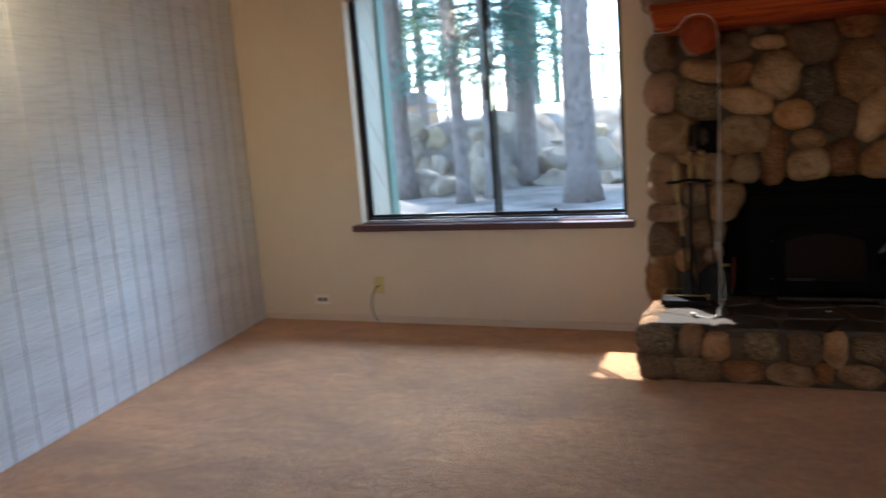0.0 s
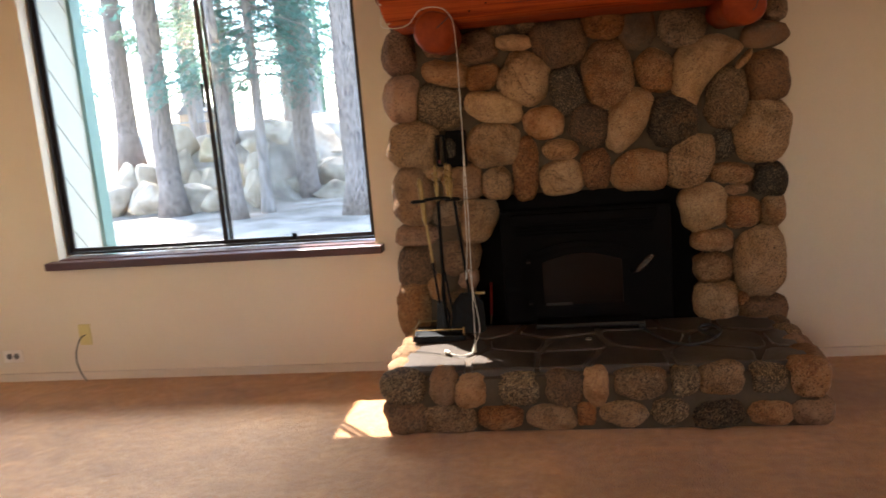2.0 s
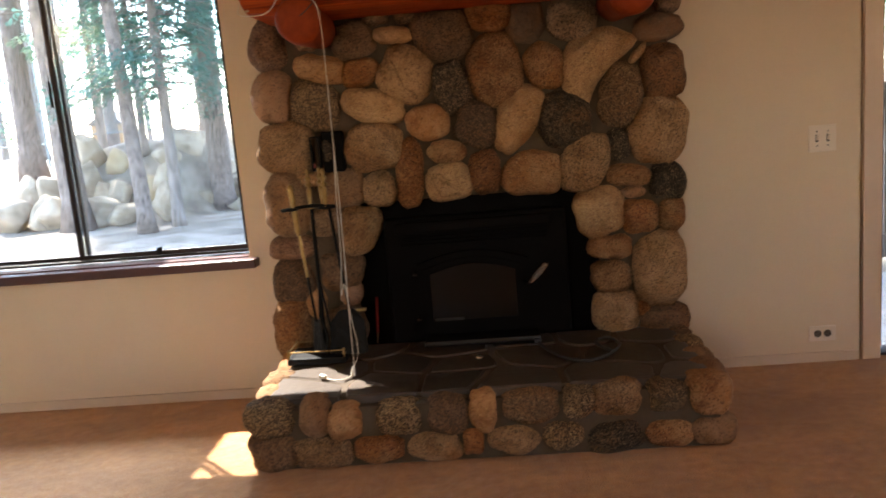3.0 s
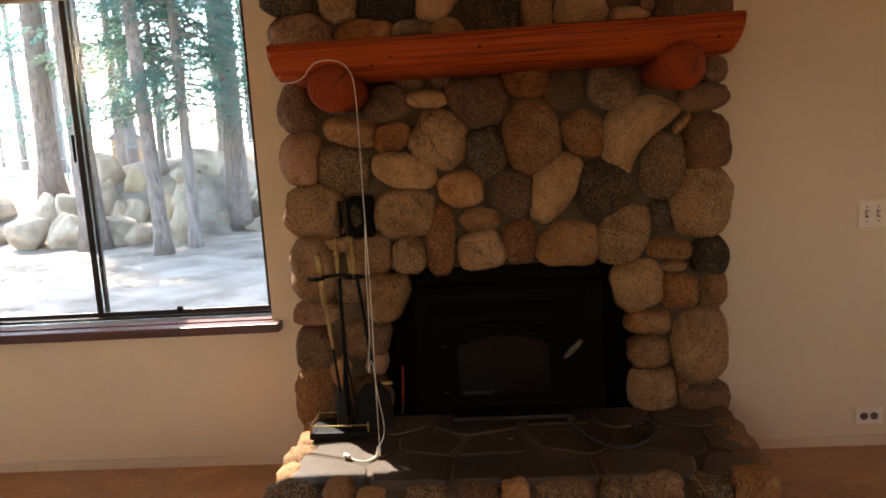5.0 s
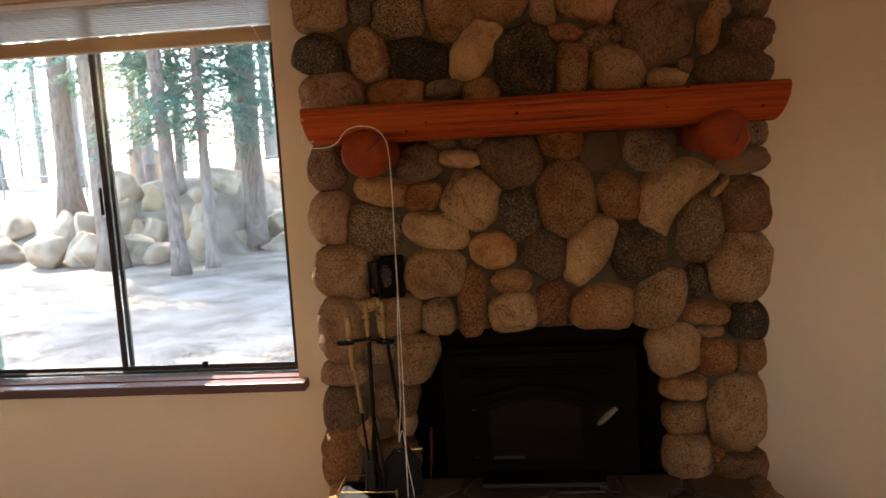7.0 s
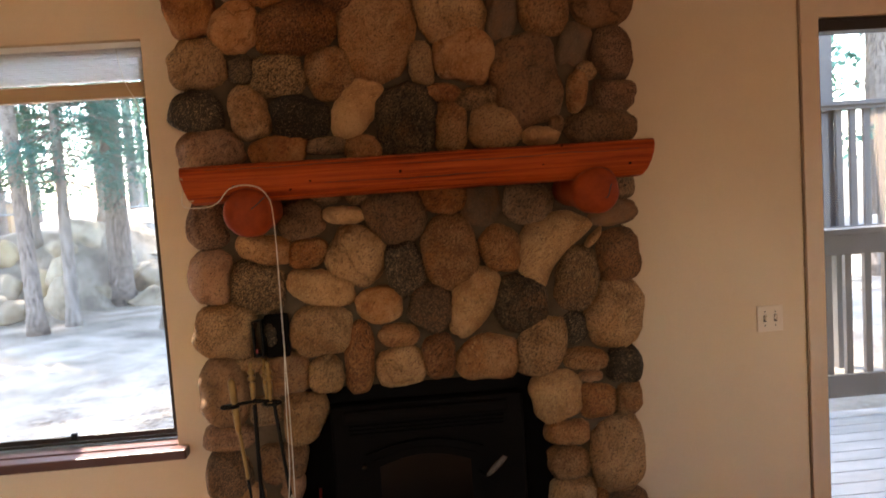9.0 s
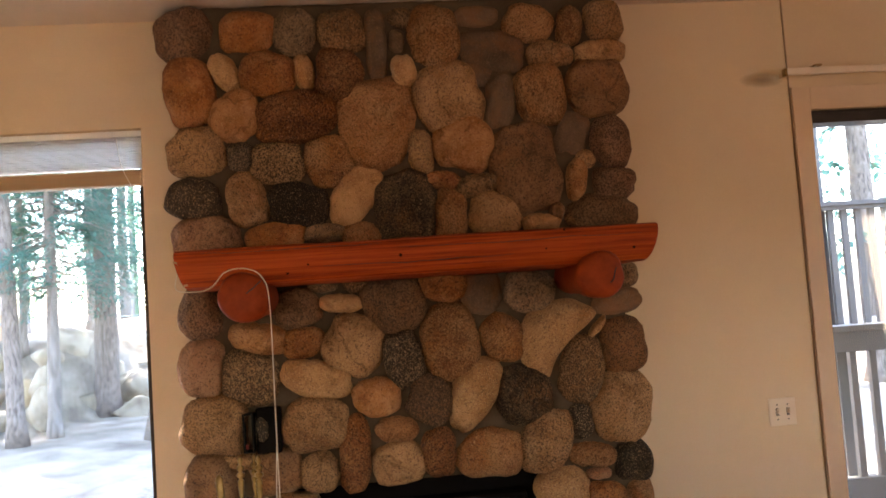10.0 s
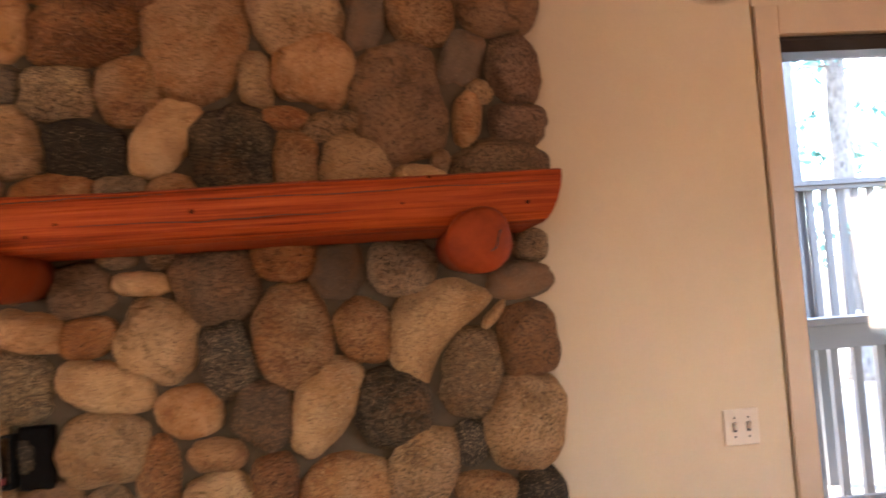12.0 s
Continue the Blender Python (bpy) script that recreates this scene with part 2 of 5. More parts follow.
STONES = {
    "t": stone_material("stone_tan", [(0.24, 0.155, 0.08), (0.41, 0.295, 0.175), (0.50, 0.38, 0.245)], (0.07, 0.045, 0.026), 0.47),
    "l": stone_material("stone_light", [(0.36, 0.235, 0.12), (0.55, 0.40, 0.235), (0.62, 0.48, 0.31)], (0.14, 0.085, 0.045), 0.42, rust=0.3),
    "o": stone_material("stone_ochre", [(0.26, 0.13, 0.06), (0.44, 0.28, 0.15), (0.50, 0.355, 0.21)], (0.09, 0.042, 0.018), 0.44, rust=0.65),
    "r": stone_material("stone_rust", [(0.15, 0.055, 0.024), (0.34, 0.17, 0.075), (0.45, 0.29, 0.155)], (0.05, 0.02, 0.012), 0.45, rust=0.85),
    "b": stone_material("stone_brown", [(0.17, 0.115, 0.07), (0.27, 0.19, 0.125), (0.32, 0.23, 0.15)], (0.055, 0.035, 0.022), 0.46),
    "p": stone_material("stone_pinkish", [(0.24, 0.15, 0.10), (0.36, 0.24, 0.17), (0.40, 0.29, 0.21)], (0.07, 0.042, 0.028), 0.46),
    "g": stone_material("stone_grey", [(0.21, 0.165, 0.115), (0.32, 0.265, 0.19), (0.38, 0.32, 0.24)], (0.05, 0.04, 0.03), 0.48),
    "k": stone_material("stone_black", [(0.04, 0.032, 0.024), (0.11, 0.088, 0.062), (0.30, 0.24, 0.16)], (0.022, 0.018, 0.014), 0.53),
    "z": stone_material("stone_salt_and_pepper", [(0.20, 0.16, 0.11), (0.34, 0.28, 0.20), (0.46, 0.39, 0.28)], (0.026, 0.020, 0.015), 0.56),
    "y": stone_material("stone_speckled_cream", [(0.32, 0.23, 0.13), (0.46, 0.36, 0.22), (0.56, 0.46, 0.30)], (0.04, 0.028, 0.018), 0.52),
    "d": stone_material("stone_dark_brown", [(0.12, 0.075, 0.045), (0.22, 0.145, 0.09), (0.28, 0.19, 0.12)], (0.05, 0.03, 0.02), 0.47),
    "s": stone_material("stone_slate", [(0.10, 0.08, 0.06), (0.155, 0.125, 0.095), (0.19, 0.15, 0.115)], (0.08, 0.06, 0.05), 0.36, 0.75, 0.2),
}
DIRT = material("dusty_ground", [(0.085, 0.060, 0.043), (0.245, 0.192, 0.150), (0.375, 0.308, 0.252)], 0.95, 1.3, 10, 24, 0.9, 0.5, spec=0.1, distance=0.05, spread=0.13)
BARK = material("pine_bark", [(0.075, 0.055, 0.045), (0.21, 0.162, 0.138), (0.345, 0.272, 0.235)], 0.95, 11, 9, 34, 1.0, 0.45, stretch=(2.2, 2.2, 0.62), spec=0.1, distance=0.08, spread=0.10)
BARKGREY = material("grey_bark", [(0.115, 0.09, 0.078), (0.22, 0.178, 0.155), (0.32, 0.265, 0.232)], 0.95, 7, 8, 30, 0.6, 0.4, stretch=(1.8, 1.8, 0.3), spec=0.1, distance=0.06, spread=0.12)
NEEDLE = material("conifer_needles", [(0.05, 0.12, 0.10), (0.09, 0.185, 0.15), (0.13, 0.235, 0.17)], 0.6, 1.6, 4, 9, 0.0, 0.4, spec=0.3)
LEAF = material("pale_leaves", [(0.065, 0.125, 0.07), (0.115, 0.19, 0.11), (0.16, 0.235, 0.14)], 0.55, 1.6, 4, 9, 0.0, 0.4, spec=0.3)
for m in (NEEDLE, LEAF):
    t = m.node_tree
    tl, mx = t.nodes.new("ShaderNodeBsdfTranslucent"), t.nodes.new("ShaderNodeMixShader")
    b = t.nodes["Principled BSDF"]
    mx.inputs[0].default_value = 0.58
    t.links.new(b.inputs["Base Color"].links[0].from_socket, tl.inputs[0])
    t.links.new(b.outputs[0], mx.inputs[1])
    t.links.new(tl.outputs[0], mx.inputs[2])
    t.links.new(mx.outputs[0], t.nodes["Material Output"].inputs[0])
BOULDER = material("granite_boulder", [(0.115, 0.08, 0.055), (0.285, 0.218, 0.16), (0.43, 0.345, 0.262)], 0.9, 3.2, 9, 22, 0.9, 0.35, vary=0.25, spec=0.2, distance=0.04)
BOULDER_Y = material("ochre_boulder", [(0.24, 0.16, 0.085), (0.37, 0.265, 0.165), (0.45, 0.345, 0.235)], 0.9, 2.4, 9, 22, 0.6, 0.35, spec=0.2, distance=0.04)
GALV = material("galvanised_wire", [(0.13, 0.15, 0.155), (0.20, 0.22, 0.23)], 0.5, 9, 2, 60, 0.0, metal=0.6)
SIDING = material("cream_siding", [(0.33, 0.285, 0.215), (0.39, 0.345, 0.27)], 0.8, 3, 6, 50, 0.15)
GREEN = material("green_trim_paint", [(0.085, 0.140, 0.105), (0.115, 0.175, 0.135)], 0.6, 4, 5, 60, 0.1)
DECKWOOD = material("weathered_deck", [(0.15, 0.135, 0.13), (0.23, 0.215, 0.21), (0.30, 0.285, 0.28)], 0.85, 3, 8, 30, 0.3, 0.4, stretch=(0.25, 3, 3), vary=0.12, distance=0.006)
RAILWOOD = material("weathered_rail", [(0.075, 0.058, 0.050), (0.120, 0.096, 0.085)], 0.85, 4, 7, 40, 0.25, 0.4, stretch=(3, 3, 0.4), vary=0.12, distance=0.005)
SHEDWOOD = material("shed_wood", [(0.28, 0.17, 0.09), (0.38, 0.25, 0.15)], 0.85, 3, 5, 30, 0.2)
SHINGLE = material("dark_shingle", [(0.10, 0.08, 0.07), (0.16, 0.13, 0.11)], 0.9, 5, 5, 30, 0.3)

# ---------------------------------------------------------------- helpers


def box(bm, x0, x1, y0, y1, z0, z1, bevel=0.0, turn=None):
    m = Matrix.Translation(((x0 + x1) / 2, (y0 + y1) / 2, (z0 + z1) / 2))
    if turn is not None:
        m = m @ turn
    r = bmesh.ops.create_cube(bm, size=1.0, matrix=m @ Matrix.Diagonal((x1 - x0, y1 - y0, z1 - z0, 1)))
    if bevel:
        edges = list({e for v in r["verts"] for e in v.link_edges})
        bmesh.ops.bevel(bm, geom=edges, offset=bevel, segments=2, profile=0.5, affect="EDGES")
    return bm


def rod(bm, a, b, r0, r1=None, seg=12):
    a, b = Vector(a), Vector(b)
    q = (b - a).to_track_quat("Z", "Y").to_matrix().to_4x4()
    bmesh.ops.create_cone(bm, cap_ends=True, segments=seg, radius1=r0, radius2=r0 if r1 is None else r1, depth=(b - a).length, matrix=Matrix.Translation((a + b) / 2) @ q)
    return bm


def lathe(bm, base, axis, profile, seg=16):
    """Rings of (radius, height) round an axis."""
    q = Vector(axis).to_track_quat("Z", "Y").to_matrix()
    rings = []
    for r, h in profile:
        rings.append([bm.verts.new(Vector(base) + q @ Vector((r * math.cos(k * math.tau / seg), r * math.sin(k * math.tau / seg), h))) for k in range(seg)])
    for p, n in zip(rings, rings[1:]):
        for k in range(seg):
            bm.faces.new((p[k], p[(k + 1) % seg], n[(k + 1) % seg], n[k]))
    bm.faces.new(rings[0][::-1])
    bm.faces.new(rings[-1])
    return bm


def smooth_line(points, steps=8):
    """Catmull-Rom through a few points."""
    p = [Vector(v) for v in points]
    p = [2 * p[0] - p[1], *p, 2 * p[-1] - p[-2]]
    out = []
    for a, b, c, d in zip(p, p[1:], p[2:], p[3:]):
        for k in range(steps):
            t = k / steps
            out.append(0.5 * (2 * b + (c - a) * t + (2 * a - 5 * b + 4 * c - d) * t * t + (3 * b - a - 3 * c + d) * t ** 3))
    return out + [p[-2]]


def tube(bm, points, radius, seg=8):
    """A round tube along points; radius: a number or one for each point."""
    pts = [Vector(p) for p in points]
    rad = radius if isinstance(radius, (list, tuple)) else [radius] * len(pts)
    side, rings = None, []
    for k, p in enumerate(pts):
        d = (pts[min(k + 1, len(pts) - 1)] - pts[max(k - 1, 0)]).normalized()
        if side is None:
            side = d.orthogonal().normalized()
        side = (side - d * side.dot(d)).normalized()
        up = d.cross(side)
        rings.append([bm.verts.new(p + rad[k] * (side * math.cos(j * math.tau / seg) + up * math.sin(j * math.tau / seg))) for j in range(seg)])
    for a, b in zip(rings, rings[1:]):
        for j in range(seg):
            bm.faces.new((a[j], a[(j + 1) % seg], b[(j + 1) % seg], b[j]))
    bm.faces.new(rings[0][::-1])
    bm.faces.new(rings[-1])
    return bm


def finish(bm, name, mat, smooth=False):
    me = bpy.data.meshes.new(name)
    bmesh.ops.recalc_face_normals(bm, faces=bm.faces)
    if smooth:
        for f in bm.faces:
            f.smooth = True
    bm.to_mesh(me)
    bm.free()
    me.materials.append(mat)
    return me


def thing(name, base, label, category, group="", kind=""):
    ob = new(name)
    ob.location = base
    ob.empty_display_size = 0.1
    return tagged(ob, label, category, group, kind)


def part(name, bm, mat, parent, label="", smooth=False):
    """One mesh under a thing or a part; its points are given in the world's metres."""
    top = parent
    while top.parent:
        top = top.parent
    bmesh.ops.translate(bm, verts=bm.verts, vec=-top.location)
    ob = new(name, finish(bm, name, mat, smooth))
    ob.parent = parent
    return tagged(ob, label)


def solid(name, bm, mat, label, category, group="", kind="", smooth=False):
    return tagged(new(name, finish(bm, name, mat, smooth)), label, category, group, kind)


def plate_with_holes(bm, u0, u1, v0, v1, holes, place):
    """A slab in (u, v) with openings; place(u, v, d) gives the point, d 0 inside and 1 outside."""
    us = sorted({u0, u1, *(h[0] for h in holes), *(h[1] for h in holes)})
    vs = sorted({v0, v1, *(h[2] for h in holes), *(h[3] for h in holes)})

    def full(i, j):
        if not (0 <= i < len(us) - 1 and 0 <= j < len(vs) - 1):
            return False
        u, v = (us[i] + us[i + 1]) / 2, (vs[j] + vs[j + 1]) / 2
        return not any(a < u < b and c < v < d for a, b, c, d in holes)

    def quad(*p):
        bm.faces.new([bm.verts.new(place(*q)) for q in p])

    for i in range(len(us) - 1):
        for j in range(len(vs) - 1):
            if not full(i, j):
                continue
            a, b, c, d = us[i], us[i + 1], vs[j], vs[j + 1]
            for s in (0, 1):
                quad((a, c, s), (b, c, s), (b, d, s), (a, d, s))
            for ok, p, q in ((full(i - 1, j), (a, c), (a, d)), (full(i + 1, j), (b, c), (b, d)), (full(i, j - 1), (a, c), (b, c)), (full(i, j + 1), (a, d), (b, d))):
                if not ok:
                    quad((*p, 0), (*q, 0), (*q, 1), (*p, 1))
    bmesh.ops.remove_doubles(bm, verts=bm.verts, dist=1e-5)
    return bm


# ---------------------------------------------------------------- the room's shell
NORTH, WEST, EAST, SOUTH, TOP = 4.755, -3.205, 5.0, -2.5, 2.74
WIN = (-2.350, -0.618, 0.665, 2.31)
DOOR = (2.165, 3.95, 0.0, 2.252)
bm = bmesh.new()
box(bm, WEST - 0.15, EAST + 0.15, SOUTH - 0.15, NORTH + 0.15, -0.12, 0.0)
solid("floor", bm, CARPET, "worn tan carpet with vacuum marks over the whole room", "floor", kind="structure")
bm = bmesh.new()
box(bm, WEST - 0.15, EAST + 0.15, SOUTH - 0.15, NORTH + 0.15, TOP, TOP + 0.12)
solid("ceiling", bm, CEIL, "flat painted ceiling above the stone chimney", "ceiling", kind="structure")
bm = plate_with_holes(bmesh.new(), WEST - 0.15, EAST + 0.15, 0, TOP, [WIN, DOOR], lambda u, v, d: (u, NORTH + 0.13 * d, v))
wall_north = solid("wall_north", bm, WALL, "cream painted drywall with window and sliding door", "wall", kind="structure")
# south and east walls lie out of view; their openings are added for light
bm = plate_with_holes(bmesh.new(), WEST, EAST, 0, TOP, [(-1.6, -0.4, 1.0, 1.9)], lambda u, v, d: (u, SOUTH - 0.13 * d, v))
solid("wall_south", bm, WALL, "unseen cream painted wall with an opening added for light", "wall", kind="structure")
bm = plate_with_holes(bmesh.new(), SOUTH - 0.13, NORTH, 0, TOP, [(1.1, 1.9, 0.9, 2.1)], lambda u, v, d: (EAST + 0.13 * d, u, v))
solid("wall_east", bm, WALL, "unseen cream painted wall with a tall opening added for light", "wall", kind="structure")
# the panelled wall runs a little out of square with the chimney wall
SKEW = Matrix.Translation((WEST, NORTH, 0)) @ Matrix.Rotation(radians(9.6), 4, "Z") @ Matrix.Translation((-WEST, -NORTH, 0))


def skewed(bm):
    bmesh.ops.transform(bm, matrix=SKEW, verts=bm.verts)
    return bm


bm = skewed(box(bmesh.new(), WEST - 0.15, WEST - 0.012, SOUTH - 0.13, NORTH - 0.002, 0, TOP))
wall_west = solid("wall_west", bm, PANEL, "white painted grooved wood panelling", "wall", kind="structure")
# the panelling's boards, uneven in width, with dark grooves between them
y, k = SOUTH, 0
while y < NORTH - 0.03:
    w = min((0.152, 0.148, 0.125, 0.150, 0.200, 0.175, 0.160)[k % 7], NORTH - 0.004 - y)
    k += 1
    lift = random.uniform(0, 0.003)
    part("board", skewed(box(bmesh.new(), WEST - 0.0119, WEST - 0.001 + lift, y + 0.0035, y + w - 0.0035, 0.001, TOP - 0.001, 0.003)), PANEL, wall_west)
    y += w
bm = bmesh.new()
for a, b in ((WEST, -0.46), (1.29, 2.07)):
    box(bm, a, b, NORTH - 0.012, NORTH - 0.0005, 0, 0.045, 0.002)
solid("baseboard", bm, TRIM, "low cream painted baseboard along the wall", "baseboard", kind="structure")

# door casing: flat boards, with a seam in the wall that runs up to the ceiling
bm = bmesh.new()
box(bm, 2.084, DOOR[0] - 0.002, NORTH - 0.014, NORTH - 0.0005, 0, 2.35, 0.003)
box(bm, DOOR[0] - 0.002, 4.1, NORTH - 0.014, NORTH - 0.0005, DOOR[3], 2.35, 0.003)
solid("trim", bm, TRIM, "flat cream painted boards round the sliding door", "door trim", kind="structure")
bm = box(bmesh.new(), 2.076, 2.082, NORTH - 0.003, NORTH - 0.0005, 0, TOP)
solid("wall_seam", bm, SEAM, "thin dark vertical seam in the wall beside the door", "wall seam", kind="structure")

# ---------------------------------------------------------------- window, blind and sill
Y = NORTH + 0.075
window = thing("window_1", (-1.46, Y, WIN[2]), "two-pane sliding window in dark bronze aluminium", "window", kind="structure")


def frame_rect(bm, x0, x1, y0, y1, z0, z1, w):
    box(bm, x0, x0 + w, y0, y1, z0, z1, 0.002)
    box(bm, x1 - w, x1, y0, y1, z0, z1, 0.002)
    box(bm, x0 + w, x1 - w, y0, y1, z0, z0 + w, 0.002)
    box(bm, x0 + w, x1 - w, y0, y1, z1 - w, z1, 0.002)
    return bm


part("window_frame", frame_rect(bmesh.new(), WIN[0] + 0.002, WIN[1] - 0.002, Y, Y + 0.05, WIN[2] + 0.012, WIN[3] - 0.002, 0.012), BRONZE, window)
MID = -1.428
part("sash", frame_rect(bmesh.new(), WIN[0] + 0.0145, MID + 0.02, Y + 0.027, Y + 0.045, WIN[2] + 0.026, WIN[3] - 0.0165, 0.018), BRONZE, window, "outer dark aluminium sash")
sash = part("sash", frame_rect(bmesh.new(), MID - 0.022, WIN[1] - 0.0145, Y + 0.004, Y + 0.022, WIN[2] + 0.026, WIN[3] - 0.0165, 0.022), BRONZE, window, "inner sliding dark aluminium sash")
part("latch", box(bmesh.new(), MID - 0.036, MID - 0.024, Y - 0.006, Y + 0.004, 1.40, 1.52, 0.003), BLACK, sash, "black sash latch")
part("lock", box(bmesh.new(), -1.07, -1.045, Y - 0.012, Y + 0.002, WIN[2] + 0.034, WIN[2] + 0.064, 0.003), BLACK, window, "small dark slide lock")
for a, b, y in ((WIN[0] + 0.032, MID + 0.004, Y + 0.036), (MID - 0.001, WIN[1] - 0.036, Y + 0.013)):
    pane = part("pane", box(bmesh.new(), a, b, y - 0.001, y + 0.001, WIN[2] + 0.05, WIN[3] - 0.04), GLASS, window, "clear glass")
    pane.visible_shadow = False
bm = box(bmesh.new(), WIN[0] - 0.04, WIN[1] + 0.045, 4.68, NORTH - 0.001, 0.622, 0.663, 0.006)
box(bm, WIN[0] + 0.003, WIN[1] - 0.003, NORTH - 0.001, Y + 0.05, 0.640, 0.668)
part("window_sill", bm, SILLWOOD, window, "dark red-brown varnished wood sill")

blind = thing("window_blind", (-1.46, Y - 0.03, WIN[3]), "white slatted blind drawn up under the window head", "blind")
part("headrail", box(bmesh.new(), WIN[0] + 0.006, WIN[1] - 0.006, Y - 0.052, Y - 0.012, WIN[3] - 0.028, WIN[3] - 0.003, 0.002), BLINDWHITE, blind)
for k in range(13):
    z = WIN[3] - 0.036 - 0.0092 * k
    part("slat", box(bmesh.new(), WIN[0] + 0.010, WIN[1] - 0.010, Y - 0.056 + 0.002 * random.random(), Y - 0.008, z - 0.0035, z, turn=Matrix.Rotation(radians(random.uniform(-3, 3)), 4, "X")), BLINDWHITE, blind)
part("bottom_rail", box(bmesh.new(), WIN[0] + 0.008, WIN[1] - 0.008, Y - 0.060, Y - 0.006, WIN[3] - 0.222, WIN[3] - 0.162, 0.006), BLINDWOOD, blind, "plain wood bottom rail")
part("pull_cord", tube(bmesh.new(), smooth_line([(-0.72, Y - 0.062, 2.28), (-0.70, Y - 0.066, 2.16), (-0.655, Y - 0.066, 2.05), (-0.63, Y - 0.066, 1.9)]), 0.0016, 5), CORD, blind, "thin white pull cord", True)

# ---------------------------------------------------------------- sliding door and curtain rod
door = thing("door_1", (3.05, Y, 0), "sliding glass door in a dark bronze frame", "sliding door", kind="structure")
part("door_frame", frame_rect(bmesh.new(), DOOR[0] + 0.002, DOOR[1] - 0.002, NORTH + 0.012, Y + 0.05, 0.004, DOOR[3] - 0.002, 0.012), BRONZE, door)
part("head_track", box(bmesh.new(), DOOR[0] + 0.014, DOOR[1] - 0.014, NORTH + 0.012, Y + 0.05, DOOR[3] - 0.055, DOOR[3] - 0.0145), BRONZE, door, "dark aluminium head track")
part("door_stile", box(bmesh.new(), 3.02, 3.08, Y, Y + 0.04, 0.02, DOOR[3] - 0.058, 0.003), BRONZE, door)
for a, b, y in ((DOOR[0] + 0.016, 3.02, Y + 0.02), (3.08, DOOR[1] - 0.016, Y + 0.01)):
    pane = part("pane", box(bmesh.new(), a, b, y - 0.002, y + 0.002, 0.02, DOOR[3] - 0.058), GLASS, door, "clear glass")
    pane.visible_shadow = False
for z, h in ((1.20, 0.02), (1.075, 0.035), (0.93, 0.06), (0.60, 0.012)):
    part("weatherstrip", box(bmesh.new(), DOOR[0] + 0.001, DOOR[0] + 0.007, NORTH + 0.002, NORTH + 0.011, z, z + h), RUBBER, door, "torn black weatherstrip")

rodthing = thing("curtain_rod", (3.0, 4.70, 2.40), "white metal traverse curtain rod above the sliding door", "curtain rod")
part("rail", box(bmesh.new(), 2.035, 4.1, 4.675, 4.695, 2.388, 2.416, 0.003), PLATE, rodthing)
part("end_cap", box(bmesh.new(), 2.022, 2.035, 4.672, 4.698, 2.382, 2.414, 0.002), BRASS, rodthing, "small brass end cap")
part("bracket", box(bmesh.new(), 2.15, 2.18, 4.66, 4.754, 2.417, 2.424, 0.001), BRASS, rodthing, "small brass wall bracket")
part("bracket", box(bmesh.new(), 2.040, 2.052, 4.696, 4.754, 2.392, 2.41, 0.001), PLATE, rodthing)

solid("wall_smudge", box(bmesh.new(), 1.86, 2.06, NORTH - 0.0024, NORTH - 0.0005, 2.355, 2.425, 0.0008), DARKER_PATCH, "faint darker patch on the wall beside the curtain rod", "wall mark", kind="structure")

# ---------------------------------------------------------------- outlets and switch


def outlet(x, z, label):
    ob = thing("wall_outlet", (x, NORTH - 0.001, z), label, "outlet", "wall outlets")
    part("cover_plate", box(bmesh.new(), x - 0.058, x + 0.058, NORTH - 0.007, NORTH - 0.0008, z - 0.035, z + 0.035, 0.003), PLATE, ob)
    for s in (-1, 1):
        bm = lathe(bmesh.new(), (x + 0.021 * s, NORTH - 0.0065, z), (0, -1, 0), [(0.0165, 0), (0.0165, 0.0025), (0.0155, 0.0032)], 20)
        face = part("receptacle", bm, SOCKET, ob, "dark socket")
        bm = bmesh.new()
        for dx, dz in ((-0.004, 0.006), (-0.004, -0.006)):
            box(bm, x + 0.021 * s + dx - 0.006, x + 0.021 * s + dx + 0.005, NORTH - 0.0106, NORTH - 0.0095, z + dz - 0.0019, z + dz + 0.0019)
        rod(bm, (x + 0.021 * s + 0.008, NORTH - 0.0106, z), (x + 0.021 * s + 0.008, NORTH - 0.0095, z), 0.0038)
        part("slots", bm, SLOT, face, "dark slots")
    return ob


outlet(1.914, 0.130, "white double wall outlet mounted sideways low on the wall")
outlet(-2.716, 0.146, "white double wall outlet mounted sideways beside the panelled corner")
sw = thing("light_switch", (1.915, NORTH - 0.001, 0.992), "white double toggle light switch on the cream wall", "switch")
plate = part("cover_plate", box(bmesh.new(), 1.857, 1.973, NORTH - 0.007, NORTH - 0.0008, 0.935, 1.049, 0.003), PLATE, sw)
for s in (-1, 1):
    part("toggle", box(bmesh.new(), 1.915 + 0.023 * s - 0.005, 1.915 + 0.023 * s + 0.005, NORTH - 0.020, NORTH - 0.0072, 0.986, 1.006, 0.002, Matrix.Rotation(radians(25), 4, "X")), PLATE, sw)
    part("toggle_slot", box(bmesh.new(), 1.915 + 0.023 * s - 0.0065, 1.915 + 0.023 * s + 0.0065, NORTH - 0.0078, NORTH - 0.0071, 0.978, 1.008), SLOT, sw, "dark slot")
    for z in (0.962, 1.022):
        part("screw", rod(bmesh.new(), (1.915 + 0.023 * s, NORTH - 0.0082, z), (1.915 + 0.023 * s, NORTH - 0.0070, z), 0.0032), SLOT, plate, "dark screw")
jack = thing("cable_outlet", (-2.268, NORTH - 0.001, 0.25), "yellowed wall plate with a black coaxial cable hanging out", "cable outlet")
